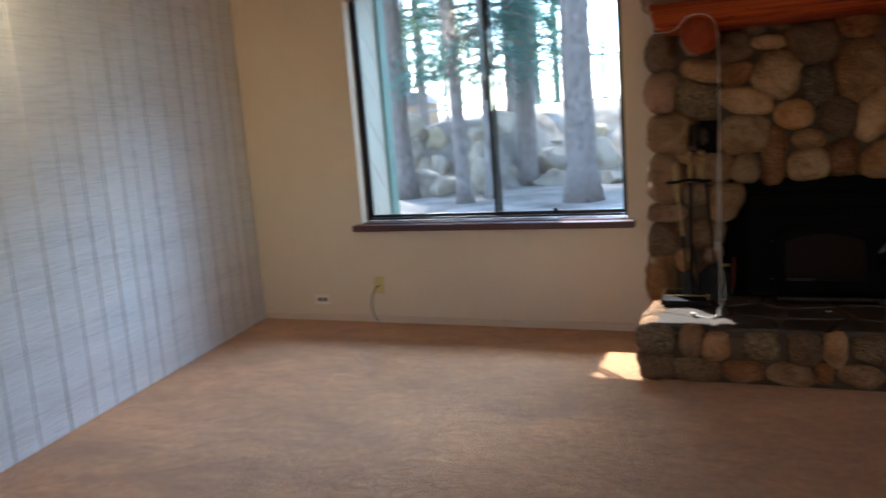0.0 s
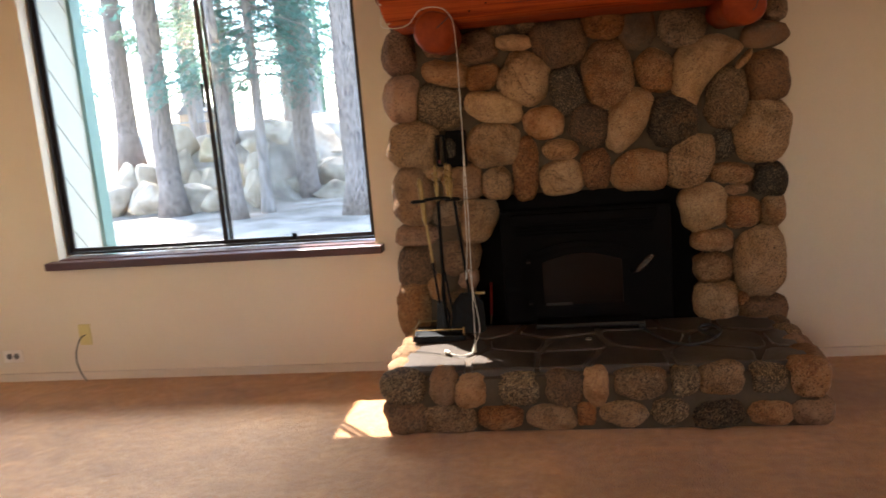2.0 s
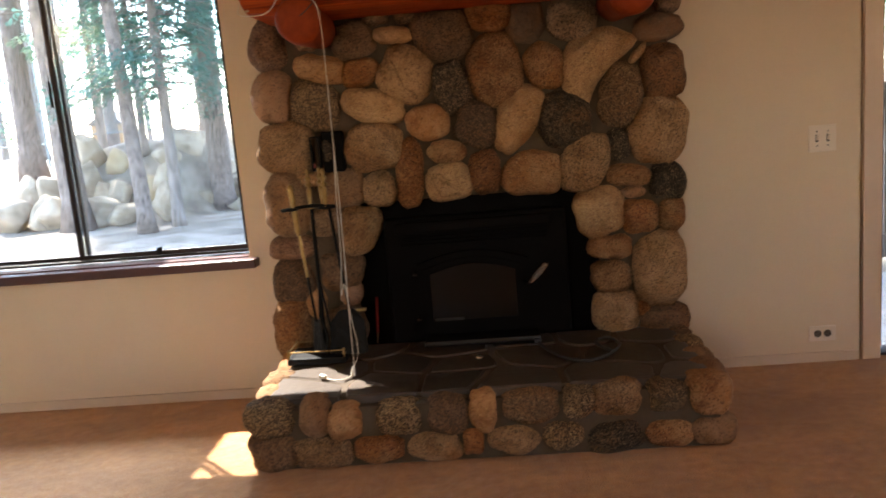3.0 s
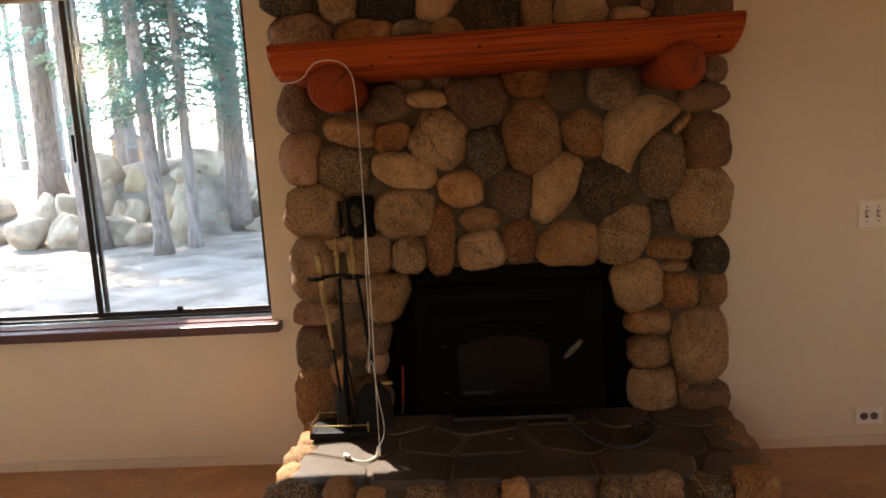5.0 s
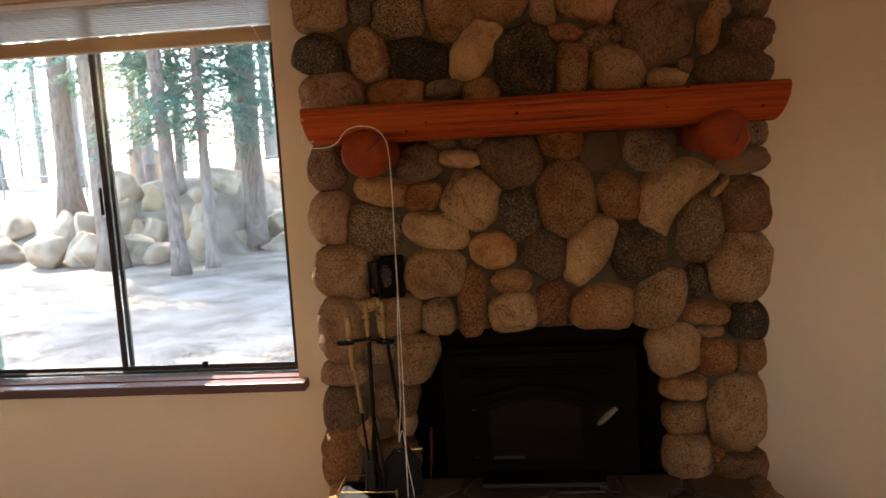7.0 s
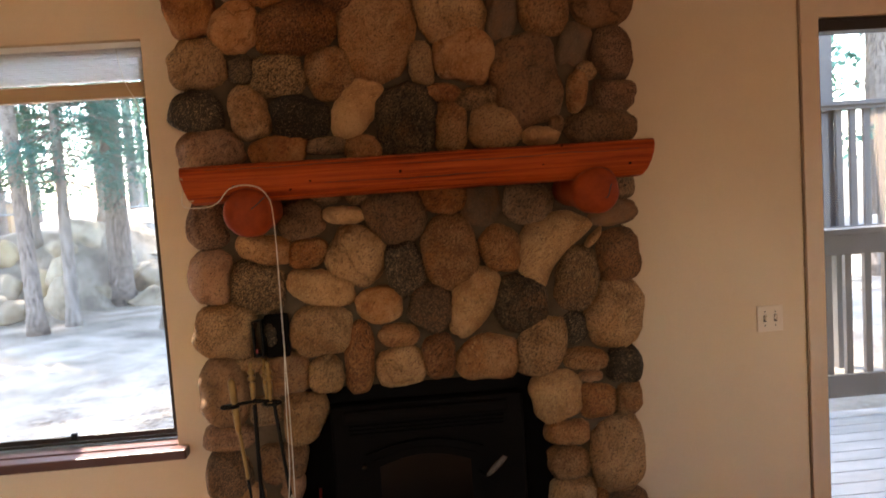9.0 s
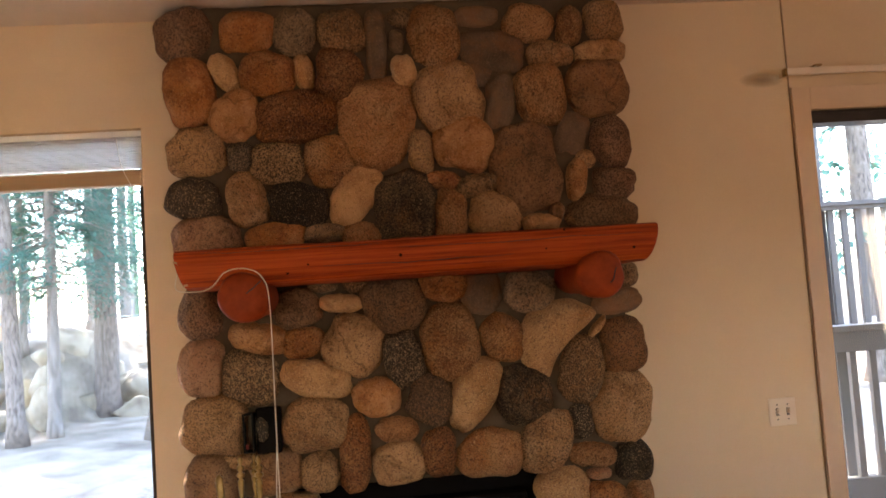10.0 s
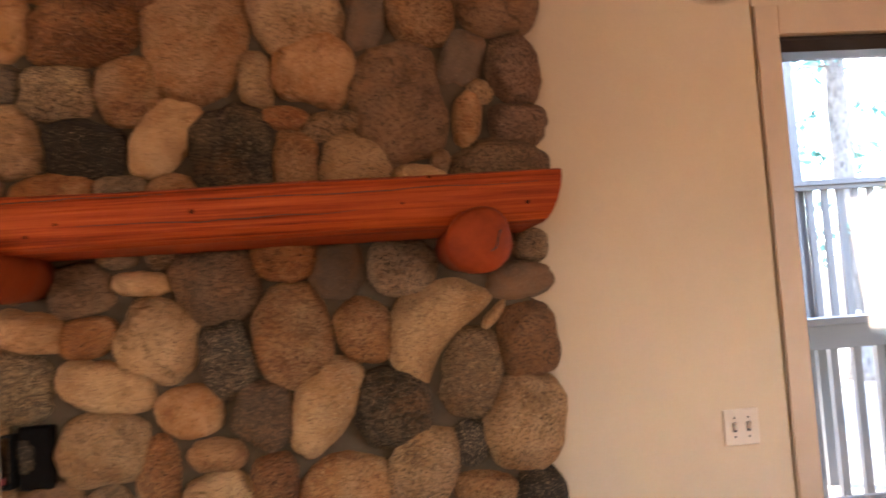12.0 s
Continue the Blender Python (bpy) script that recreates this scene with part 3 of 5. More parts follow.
part("cover_plate", box(bmesh.new(), -2.303, -2.233, NORTH - 0.006, NORTH - 0.0008, 0.195, 0.310, 0.003), YELLOWED, jack)
part("cable", tube(bmesh.new(), smooth_line([(-2.268, NORTH - 0.006, 0.25), (-2.271, NORTH - 0.04, 0.245), (-2.298, NORTH - 0.05, 0.19), (-2.311, NORTH - 0.05, 0.12), (-2.294, NORTH - 0.05, 0.05), (-2.271, NORTH - 0.055, 0.018)]), 0.0035), RUBBER, jack, "black coaxial cable", True)
part("connector", rod(bmesh.new(), (-2.273, NORTH - 0.055, 0.02), (-2.264, NORTH - 0.057, 0.006), 0.005), CHROME, jack, "metal cable connector")

# ---------------------------------------------------------------- stone chimney


def stone_mesh(w, h, depth, rot, square, taper, bend, seed, detail=4):
    """A river stone: a pillow with a wavering outline, longer or squarer by its numbers."""
    bm = bmesh.new()
    bmesh.ops.create_icosphere(bm, subdivisions=detail, radius=1.0)
    off = Vector((seed * 7.31, seed * 3.77, seed * 1.93))
    n = 2.0 + 4.0 * max(0.0, square - 0.38)
    own = random.Random(seed)
    size = math.sqrt(w * h)
    facets = [(k * math.tau / 8 + own.uniform(-0.22, 0.22), own.uniform(0.86, 1.04)) for k in range(8)]
    for v in bm.verts:
        p = v.co.copy()
        r = math.hypot(p.x, p.z)
        a = math.atan2(p.z, p.x)
        edge = (abs(math.cos(a)) ** n + abs(math.sin(a)) ** n) ** (-1 / n)
        flat = sum((max(0.02, math.cos(a - f)) / g) ** 12 for f, g in facets) ** (-1 / 12)
        edge = 0.76 * edge + 0.24 * min(flat, 1.07) * (1 + 0.25 * (edge - 1))
        edge *= 1 + 0.13 * noise.noise(Vector((math.cos(a) * 0.9, math.sin(a) * 0.9, 0)) + off) + 0.06 * noise.noise(Vector((math.cos(a) * 2.3, math.sin(a) * 2.3, 4)) + off)
        rr = r ** 0.72 * edge
        d = math.copysign(abs(p.y) ** 0.85, p.y)
        x, z = math.cos(a) * rr, math.sin(a) * rr
        x *= 1 + taper * z
        x += bend * (z * z - 0.35)
        d *= 1 + 0.22 * noise.noise(p * 1.3 + off) + 0.08 * noise.noise(p * 3.1 + off)
        q = Vector((x * w / 2, d * depth / 2, z * h / 2))
        rough = 0.0040 * noise.noise(q * 38 + off) + 0.0024 * noise.noise(q * 85 + off) + 0.05 * size * noise.noise(q * 13 + off)
        v.co = q + q.normalized() * rough
    bmesh.ops.rotate(bm, verts=bm.verts, cent=(0, 0, 0), matrix=Matrix.Rotation(radians(rot), 3, "Y"))
    return bm


fireplace = thing("fireplace", (0.41, 4.70, 0), "river stone fireplace wall with grey-brown mortar", "fireplace")
# trowelled joints: an uneven face that stands a few centimetres behind the stones
bm = bmesh.new()
NX, NZ = 112, 184
OPENING = (-0.13, 0.945, 0.2, 0.875)


def mortar_point(i, k):
    x, z = -0.425 + 1.67 * i / NX, (TOP - 0.002) * k / NZ
    return x, 4.634 + 0.009 * noise.noise((x * 9, 0, z * 9)) + 0.005 * noise.noise((x * 30, 3, z * 30)), z


front = {(i, k): bm.verts.new(mortar_point(i, k)) for i in range(NX + 1) for k in range(NZ + 1)}
rear = {q: bm.verts.new((v.co.x, 4.753, v.co.z)) for q, v in front.items()}


def filled(i, k):
    x, z = -0.425 + 1.67 * (i + 0.5) / NX, (TOP - 0.002) * (k + 0.5) / NZ
    return 0 <= i < NX and 0 <= k < NZ and not (OPENING[0] < x < OPENING[1] and OPENING[2] < z < OPENING[3])


for i in range(NX):
    for k in range(NZ):
        if not filled(i, k):
            continue
        a, b, c, d = (i, k), (i + 1, k), (i + 1, k + 1), (i, k + 1)
        bm.faces.new([front[q] for q in (a, b, c, d)])
        for ok, p, q in ((filled(i - 1, k), d, a), (filled(i + 1, k), b, c), (filled(i, k - 1), a, b), (filled(i, k + 1), c, d)):
            if not ok:
                bm.faces.new((front[p], rear[p], rear[q], front[q]))
bmesh.ops.delete(bm, geom=[v for v in bm.verts if not v.link_faces], context="VERTS")
part("mortar", bm, MORTAR, fireplace, "rough grey-brown mortar", True)
count = 0


def wall_stone(x, z, w, h, rot, kind, square=0.5, taper=0.0, bend=0.0):
    global count
    count += 1
    depth = 0.115 + 0.05 * min(1.0, w * h / 0.05) + random.uniform(-0.01, 0.012)
    y = 4.655
    if kind == "s":
        depth *= 0.72
    if x < -0.36 or x > 1.17:
        depth, y = depth + 0.05, 4.672
    bm = stone_mesh(w * 1.12, h * 1.12, depth, rot, square + 0.07, taper, bend, count)
    bmesh.ops.translate(bm, verts=bm.verts, vec=(x, y, z))
    part("stone", bm, STONES[kind], fireplace, "", True)


for row in (
    (-0.395, 1.569, 0.161, 0.192, 0, "p", 0.6),
    (-0.185, 1.455, 0.210, 0.116, 12, "o", 0.5),
    (-0.221, 1.599, 0.136, 0.133, 0, "b", 0.4),
    (-0.031, 1.556, 0.180, 0.145, -8, "b", 0.5),
    (0.066, 1.640, 0.111, 0.057, 4, "g", 0.5),
    (0.137, 1.564, 0.147, 0.072, 5, "l", 0.4),
    (0.194, 1.642, 0.093, 0.078, 0, "t", 0.4),
    (0.335, 1.547, 0.232, 0.204, -5, "b", 0.5),
    (-0.017, 1.422, 0.158, 0.112, -3, "r", 0.55),
    (0.169, 1.402, 0.219, 0.217, 25, "t", 0.5),
    (0.359, 1.335, 0.146, 0.217, -14, "z", 0.6),
):
    wall_stone(*row)
for row in (
    (-0.219, 1.301, 0.207, 0.200, 10, "y", 0.65),
    (0.020, 1.288, 0.254, 0.135, 16, "l", 0.45, -0.15),
    (-0.401, 1.359, 0.168, 0.200, 0, "p", 0.6),
    (-0.357, 1.139, 0.220, 0.228, 0, "t", 0.65),
    (0.010, 1.115, 0.238, 0.193, -2, "t", 0.7),
    (0.248, 1.199, 0.184, 0.140, 6, "o", 0.4),
    (0.452, 1.172, 0.186, 0.171, 20, "b", 0.45),
    (0.533, 1.614, 0.181, 0.133, 0, "r", 0.4),
    (0.674, 1.571, 0.179, 0.163, -8, "s", 0.45),
    (0.869, 1.560, 0.202, 0.162, 8, "g", 0.5),
    (0.548, 1.394, 0.204, 0.276, -6, "o", 0.5),
):
    wall_stone(*row)
for row in (
    (0.748, 1.388, 0.154, 0.174, 0, "o", 0.55),
    (0.950, 1.387, 0.165, 0.332, 44, "l", 0.5, -0.12, 0.85),
    (1.129, 1.406, 0.033, 0.094, 42, "l", 0.4),
    (1.222, 1.326, 0.183, 0.223, 0, "d", 0.6),
    (1.206, 1.504, 0.198, 0.110, -4, "s", 0.6),
    (1.257, 1.606, 0.110, 0.100, 0, "g", 0.5),
    (1.055, 1.239, 0.169, 0.249, 16, "t", 0.5, -0.12),
    (0.622, 1.178, 0.162, 0.285, 27, "l", 0.45, 0.28),
    (0.825, 1.163, 0.211, 0.230, 0, "k", 0.65),
    (1.198, 1.084, 0.228, 0.269, 18, "t", 0.5),
    (1.032, 1.041, 0.103, 0.120, 0, "z", 0.6),
):
    wall_stone(*row)
for row in (
    (0.892, 0.991, 0.177, 0.243, 24, "t", 0.55),
    (0.317, 1.071, 0.157, 0.087, 4, "o", 0.4),
    (0.161, 0.990, 0.105, 0.259, 6, "r", 0.6),
    (0.474, 0.972, 0.138, 0.174, -8, "r", 0.55),
    (0.313, 0.943, 0.199, 0.148, -3, "t", 0.5),
    (0.673, 0.951, 0.247, 0.173, -2, "o", 0.5),
    (0.020, 0.934, 0.138, 0.145, 0, "t", 0.5),
    (-0.146, 0.947, 0.191, 0.155, 0, "b", 0.5),
    (-0.283, 1.001, 0.117, 0.061, 0, "t", 0.5),
    (1.074, 0.912, 0.176, 0.090, 4, "o", 0.5),
    (1.227, 0.878, 0.149, 0.157, 0, "k", 0.7),
):
    wall_stone(*row)
for row in (
    (1.086, 0.837, 0.095, 0.045, 0, "p", 0.5),
    (0.943, 0.762, 0.200, 0.197, -10, "l", 0.55, 0.12),
    (1.105, 0.734, 0.147, 0.142, 0, "r", 0.5),
    (1.245, 0.731, 0.120, 0.137, 0, "o", 0.6),
    (0.985, 0.611, 0.166, 0.102, 2, "o", 0.65),
    (0.981, 0.482, 0.172, 0.132, 2, "o", 0.6),
    (0.995, 0.320, 0.191, 0.182, 0, "t", 0.65),
    (1.187, 0.506, 0.221, 0.322, 0, "t", 0.6),
    (1.112, 0.338, 0.053, 0.081, 0, "r", 0.4),
    (1.198, 0.265, 0.202, 0.162, 0, "d", 0.55),
    (-0.381, 0.895, 0.190, 0.262, 0, "b", 0.6),
):
    wall_stone(*row)
for row in (
    (-0.385, 0.710, 0.192, 0.107, 0, "p", 0.6),
    (-0.392, 0.557, 0.183, 0.192, 0, "b", 0.6),
    (-0.423, 0.352, 0.161, 0.261, 8, "o", 0.6),
    (-0.231, 0.805, 0.146, 0.115, 0, "g", 0.5),
    (-0.083, 0.763, 0.154, 0.200, 12, "t", 0.55, 0.2),
    (-0.179, 0.592, 0.180, 0.161, 0, "b", 0.6),
    (-0.304, 0.447, 0.087, 0.134, 0, "o", 0.5),
    (-0.146, 0.484, 0.090, 0.098, 0, "p", 0.5),
    (-0.191, 0.331, 0.168, 0.190, 0, "b", 0.6),
    (-0.175, 1.111, 0.088, 0.153, 0, "k", 0.7),
):
    wall_stone(*row)
for row in (
    (-0.404, 2.635, 0.196, 0.195, 0, "p", 0.6),
    (-0.173, 2.637, 0.202, 0.156, -3, "r", 0.7),
    (0.017, 2.629, 0.156, 0.170, 0, "g", 0.55),
    (0.199, 2.628, 0.171, 0.158, 4, "t", 0.55),
    (0.327, 2.569, 0.079, 0.284, 0, "s", 0.75),
    (0.428, 2.671, 0.102, 0.068, 4, "t", 0.5),
    (0.412, 2.579, 0.062, 0.095, 0, "s", 0.5),
    (-0.254, 2.478, 0.094, 0.155, -35, "l", 0.5, 0.15),
    (-0.097, 2.467, 0.202, 0.173, 18, "r", 0.55),
    (0.043, 2.465, 0.074, 0.143, -6, "l", 0.5),
    (0.179, 2.445, 0.183, 0.210, 15, "r", 0.5),
):
    wall_stone(*row)
for row in (
    (0.431, 2.460, 0.093, 0.126, -5, "l", 0.55),
    (-0.393, 2.405, 0.187, 0.259, -8, "r", 0.55),
    (-0.225, 2.309, 0.192, 0.189, -22, "o", 0.5),
    (0.004, 2.295, 0.298, 0.199, -4, "r", 0.55),
    (0.310, 2.251, 0.258, 0.356, 0, "o", 0.55, 0.25),
    (0.599, 2.349, 0.258, 0.261, -12, "t", 0.55),
    (0.559, 2.593, 0.196, 0.222, 0, "o", 0.6),
    (0.737, 2.667, 0.166, 0.087, 0, "s", 0.6),
    (0.790, 2.524, 0.247, 0.164, 10, "s", 0.7),
    (0.721, 2.443, 0.121, 0.109, 20, "s", 0.7),
    (0.807, 2.326, 0.121, 0.226, 10, "s", 0.65),
):
    wall_stone(*row)
for row in (
    (0.945, 2.629, 0.191, 0.147, 5, "o", 0.6),
    (1.105, 2.609, 0.096, 0.161, 8, "o", 0.6),
    (1.247, 2.631, 0.157, 0.153, 0, "t", 0.65),
    (1.022, 2.502, 0.168, 0.101, 3, "t", 0.55),
    (1.221, 2.505, 0.211, 0.092, -2, "t", 0.6),
    (0.968, 2.336, 0.194, 0.236, -4, "o", 0.6),
    (1.200, 2.355, 0.242, 0.224, 0, "d", 0.55),
    (1.085, 2.176, 0.131, 0.167, 20, "s", 0.65),
    (1.239, 2.136, 0.160, 0.199, -10, "p", 0.6),
    (0.893, 2.044, 0.264, 0.345, -10, "d", 0.55),
    (0.653, 2.156, 0.226, 0.210, 14, "o", 0.55),
):
    wall_stone(*row)
for row in (
    (0.479, 2.136, 0.097, 0.169, -6, "l", 0.6),
    (-0.380, 2.181, 0.203, 0.187, 0, "t", 0.6),
    (-0.218, 2.148, 0.106, 0.109, 0, "g", 0.6),
    (-0.077, 2.117, 0.193, 0.162, -5, "y", 0.6),
    (0.117, 2.117, 0.177, 0.194, -12, "o", 0.55),
    (-0.397, 2.000, 0.193, 0.151, 0, "z", 0.55),
    (-0.205, 1.982, 0.140, 0.200, -14, "t", 0.6),
    (-0.011, 1.951, 0.227, 0.157, 5, "k", 0.6),
    (0.215, 1.971, 0.160, 0.237, 42, "l", 0.5, 0.12),
    (0.406, 1.927, 0.231, 0.277, -6, "k", 0.55),
    (0.555, 2.016, 0.137, 0.071, 6, "r", 0.5),
):
    wall_stone(*row)
for row in (
    (0.692, 1.991, 0.164, 0.080, -8, "t", 0.5),
    (0.579, 1.884, 0.128, 0.190, 0, "o", 0.55),
    (0.753, 1.870, 0.217, 0.168, 6, "t", 0.55),
    (0.939, 1.825, 0.147, 0.075, 0, "l", 0.5),
    (1.003, 1.871, 0.058, 0.067, 0, "b", 0.5),
    (1.091, 1.991, 0.081, 0.171, 14, "o", 0.45),
    (1.136, 2.072, 0.068, 0.081, -20, "t", 0.5),
    (1.244, 1.967, 0.173, 0.126, 5, "p", 0.55),
    (1.184, 1.847, 0.289, 0.156, 0, "b", 0.5),
    (-0.360, 1.846, 0.260, 0.155, 0, "p", 0.5),
    (-0.098, 1.826, 0.221, 0.121, 0, "r", 0.5),
):
    wall_stone(*row)
for row in (
    (0.084, 1.839, 0.146, 0.065, 3, "g", 0.5),
    (0.225, 1.817, 0.138, 0.109, 0, "o", 0.45),
):
    wall_stone(*row)
# small packing stones between the large ones
for k in range(26):
    x, z = random.uniform(-0.36, 1.18), random.uniform(0.95, 2.68)
    if -0.15 < x < 0.96 and z < 0.95:
        continue
    count += 1
    bm = stone_mesh(random.uniform(0.025, 0.05), random.uniform(0.02, 0.04), 0.05, random.uniform(-60, 60), 0.5, 0, 0, count, 2)
    bmesh.ops.translate(bm, verts=bm.verts, vec=(x, 4.652, z))
    part("stone", bm, STONES[random.choice("tbogp")], fireplace, "", True)

# ---------------------------------------------------------------- raised hearth
hearth = thing("hearth", (0.41, 4.3, 0), "raised stone hearth with a dark flagstone top", "hearth")
HT = 0.232
part("mortar", box(box(bmesh.new(), -0.402, 1.232, 3.950, 4.647, 0, 0.222, 0.004), -0.385, 1.215, 3.985, 4.646, 0.2225, HT, 0.003), MORTAR, hearth, "grey-brown mortar core")


part("joint", box(bmesh.new(), -0.375, 1.205, 4.000, 4.645, HT + 0.0005, HT + 0.014, 0.003), JOINT, hearth, "lighter mortar joints")


def hearth_stone(x, z, w, h, rot, kind, square=0.5, taper=0.0, bend=0.0, y=3.985, turn=0.0):
    global count
    count += 1
    if z + h / 2 > 0.19:
        h, z = h + 0.026, z + 0.011
    square += 0.06
    bm = stone_mesh(w * 1.14, h * 1.12, 0.135, rot, square, taper, bend, count)
    bmesh.ops.rotate(bm, verts=bm.verts, cent=(0, 0, 0), matrix=Matrix.Rotation(turn, 3, "Z"))
    bmesh.ops.translate(bm, verts=bm.verts, vec=(x, y, z))
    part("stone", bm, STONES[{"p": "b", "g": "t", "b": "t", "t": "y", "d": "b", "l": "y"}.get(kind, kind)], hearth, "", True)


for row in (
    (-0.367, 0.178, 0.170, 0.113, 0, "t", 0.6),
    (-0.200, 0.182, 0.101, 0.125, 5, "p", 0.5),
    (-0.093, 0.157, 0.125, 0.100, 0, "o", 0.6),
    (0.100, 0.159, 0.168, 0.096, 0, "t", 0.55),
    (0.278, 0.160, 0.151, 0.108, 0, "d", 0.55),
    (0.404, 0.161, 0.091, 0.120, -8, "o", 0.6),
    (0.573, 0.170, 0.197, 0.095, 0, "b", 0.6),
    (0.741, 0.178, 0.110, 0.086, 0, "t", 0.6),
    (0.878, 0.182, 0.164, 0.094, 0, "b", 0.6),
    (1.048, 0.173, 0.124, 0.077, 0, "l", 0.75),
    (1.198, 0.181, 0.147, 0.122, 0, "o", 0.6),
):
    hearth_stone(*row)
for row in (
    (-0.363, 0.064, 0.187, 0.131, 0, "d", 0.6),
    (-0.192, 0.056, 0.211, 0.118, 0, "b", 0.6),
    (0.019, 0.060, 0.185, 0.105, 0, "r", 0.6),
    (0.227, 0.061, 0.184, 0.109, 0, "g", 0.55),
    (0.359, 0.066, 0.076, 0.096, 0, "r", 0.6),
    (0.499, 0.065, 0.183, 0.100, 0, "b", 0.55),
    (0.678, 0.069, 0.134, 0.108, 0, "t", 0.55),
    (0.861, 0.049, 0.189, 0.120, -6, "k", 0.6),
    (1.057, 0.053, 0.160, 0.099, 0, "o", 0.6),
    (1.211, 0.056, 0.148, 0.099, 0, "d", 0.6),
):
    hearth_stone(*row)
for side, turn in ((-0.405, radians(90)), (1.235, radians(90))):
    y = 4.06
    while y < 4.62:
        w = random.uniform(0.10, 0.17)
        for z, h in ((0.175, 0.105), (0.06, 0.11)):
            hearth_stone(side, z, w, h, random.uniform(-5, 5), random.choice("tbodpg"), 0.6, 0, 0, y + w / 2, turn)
        y += w + 0.012


def clip_cell(poly, px, py, qx, qy):
    """The part of a polygon that lies nearer to p than to q."""
    mx, my, nx, ny = (px + qx) / 2, (py + qy) / 2, qx - px, qy - py
    out = []
    for (ax, ay), (bx, by) in zip(poly, poly[1:] + poly[:1]):
        da, db = (ax - mx) * nx + (ay - my) * ny, (bx - mx) * nx + (by - my) * ny
        if da <= 0:
            out.append((ax, ay))
        if da * db < 0:
            t = da / (da - db)
            out.append((ax + (bx - ax) * t, ay + (by - ay) * t))
    return out


rnd = random.Random(5)
seeds = [(-0.42 + 0.28 * (i + 0.5 + 0.35 * (j % 2)) + rnd.uniform(-0.07, 0.07), 3.95 + 0.235 * (j + 0.5) + rnd.uniform(-0.06, 0.06)) for j in range(3) for i in range(6)]
for p in seeds:
    cell = [(-0.40, 3.972), (1.23, 3.972), (1.23, 4.64), (-0.40, 4.64)]
    for q in seeds:
        if q != p and cell:
            cell = clip_cell(cell, *p, *q)
    if len(cell) < 3:
        continue
    cx, cy = sum(a for a, _ in cell) / len(cell), sum(b for _, b in cell) / len(cell)
    ring = []
    for (ax, ay), (bx, by) in zip(cell, cell[1:] + cell[:1]):
        for t in (0.0, 0.25, 0.5, 0.75):
            x, y = ax + (bx - ax) * t, ay + (by - ay) * t
            L = math.hypot(x - cx, y - cy)
            k = 1 - (0.008 + 0.009 * (noise.noise((x * 13, y * 13, 2)) + 0.5) + (0.010 if t == 0 else 0)) / L
            ring.append((cx + (x - cx) * k, cy + (y - cy) * k))
    bm = bmesh.new()
    lift = HT + 0.019 + rnd.uniform(-0.001, 0.003)
    low = [bm.verts.new((x, y, HT - 0.01)) for x, y in ring]
    mid = [bm.verts.new((x, y, lift - 0.006)) for x, y in ring]
    top = [bm.verts.new((cx + (x - cx) * 0.95, cy + (y - cy) * 0.95, lift + 0.002 * noise.noise((x * 9, y * 9, 1)))) for x, y in ring]
    for a, b in ((low, mid), (mid, top)):
        for k in range(len(a)):
            bm.faces.new((a[k], a[(k + 1) % len(a)], b[(k + 1) % len(a)], b[k]))
    c = bm.verts.new((cx, cy, lift + 0.001))
    for k in range(len(top)):
        bm.faces.new((top[k], top[(k + 1) % len(top)], c))
    part("flagstone", bm, FLAG, hearth)

# ---------------------------------------------------------------- mantel
mantel = thing("mantel_shelf", (0.437, 4.42, 1.53), "red-brown stained cedar log mantel on two log brackets", "mantel")
profile = [(4.60, 1.772), (4.42, 1.774), (4.262, 1.772), (4.246, 1.766), (4.239, 1.750), (4.236, 1.725), (4.240, 1.695), (4.250, 1.668), (4.270, 1.648), (4.30, 1.640), (4.45, 1.642), (4.60, 1.640)]
bm = bmesh.new()
rings = []
N = 60
for k in range(N + 1):
    u = k / N
    ring = []
    for j, (y, z) in enumerate(profile):
        low = (1.772 - z) / 0.13
        a, b = -0.388 + 0.030 * low ** 2, 1.262 - 0.042 * low ** 2
        x = a + (b - a) * u
        ring.append(bm.verts.new((x, y + 0.0015 * noise.noise((x * 3, j * 0.7, 1)), z + 0.004 * noise.noise((x * 2.4, j * 0.5, 7)))))
    rings.append(ring)
for a, b in zip(rings, rings[1:]):
    for j in range(len(profile)):
        bm.faces.new((a[j], a[(j + 1) % len(profile)], b[(j + 1) % len(profile)], b[j]))
bm.faces.new(rings[0])
bm.faces.new(rings[-1][::-1])
beam = part("beam", bm, CEDAR, mantel, "split cedar log with a flat top")
bm = bmesh.new()
v = [bm.verts.new((x, y + d, z)) for d in (0.0, 0.008) for x, y, z in ((-0.3895, 4.236, 1.738), (-0.377, 4.233, 1.735), (-0.349, 4.258, 1.655), (-0.3655, 4.262, 1.651))]
for f in ((0, 1, 2, 3), (4, 7, 6, 5), (0, 4, 5, 1), (1, 5, 6, 2), (2, 6, 7, 3), (3, 7, 4, 0)):
    bm.faces.new([v[k] for k in f])
part("end_grain", bm, BLINDWOOD, beam, "pale unstained cut end")
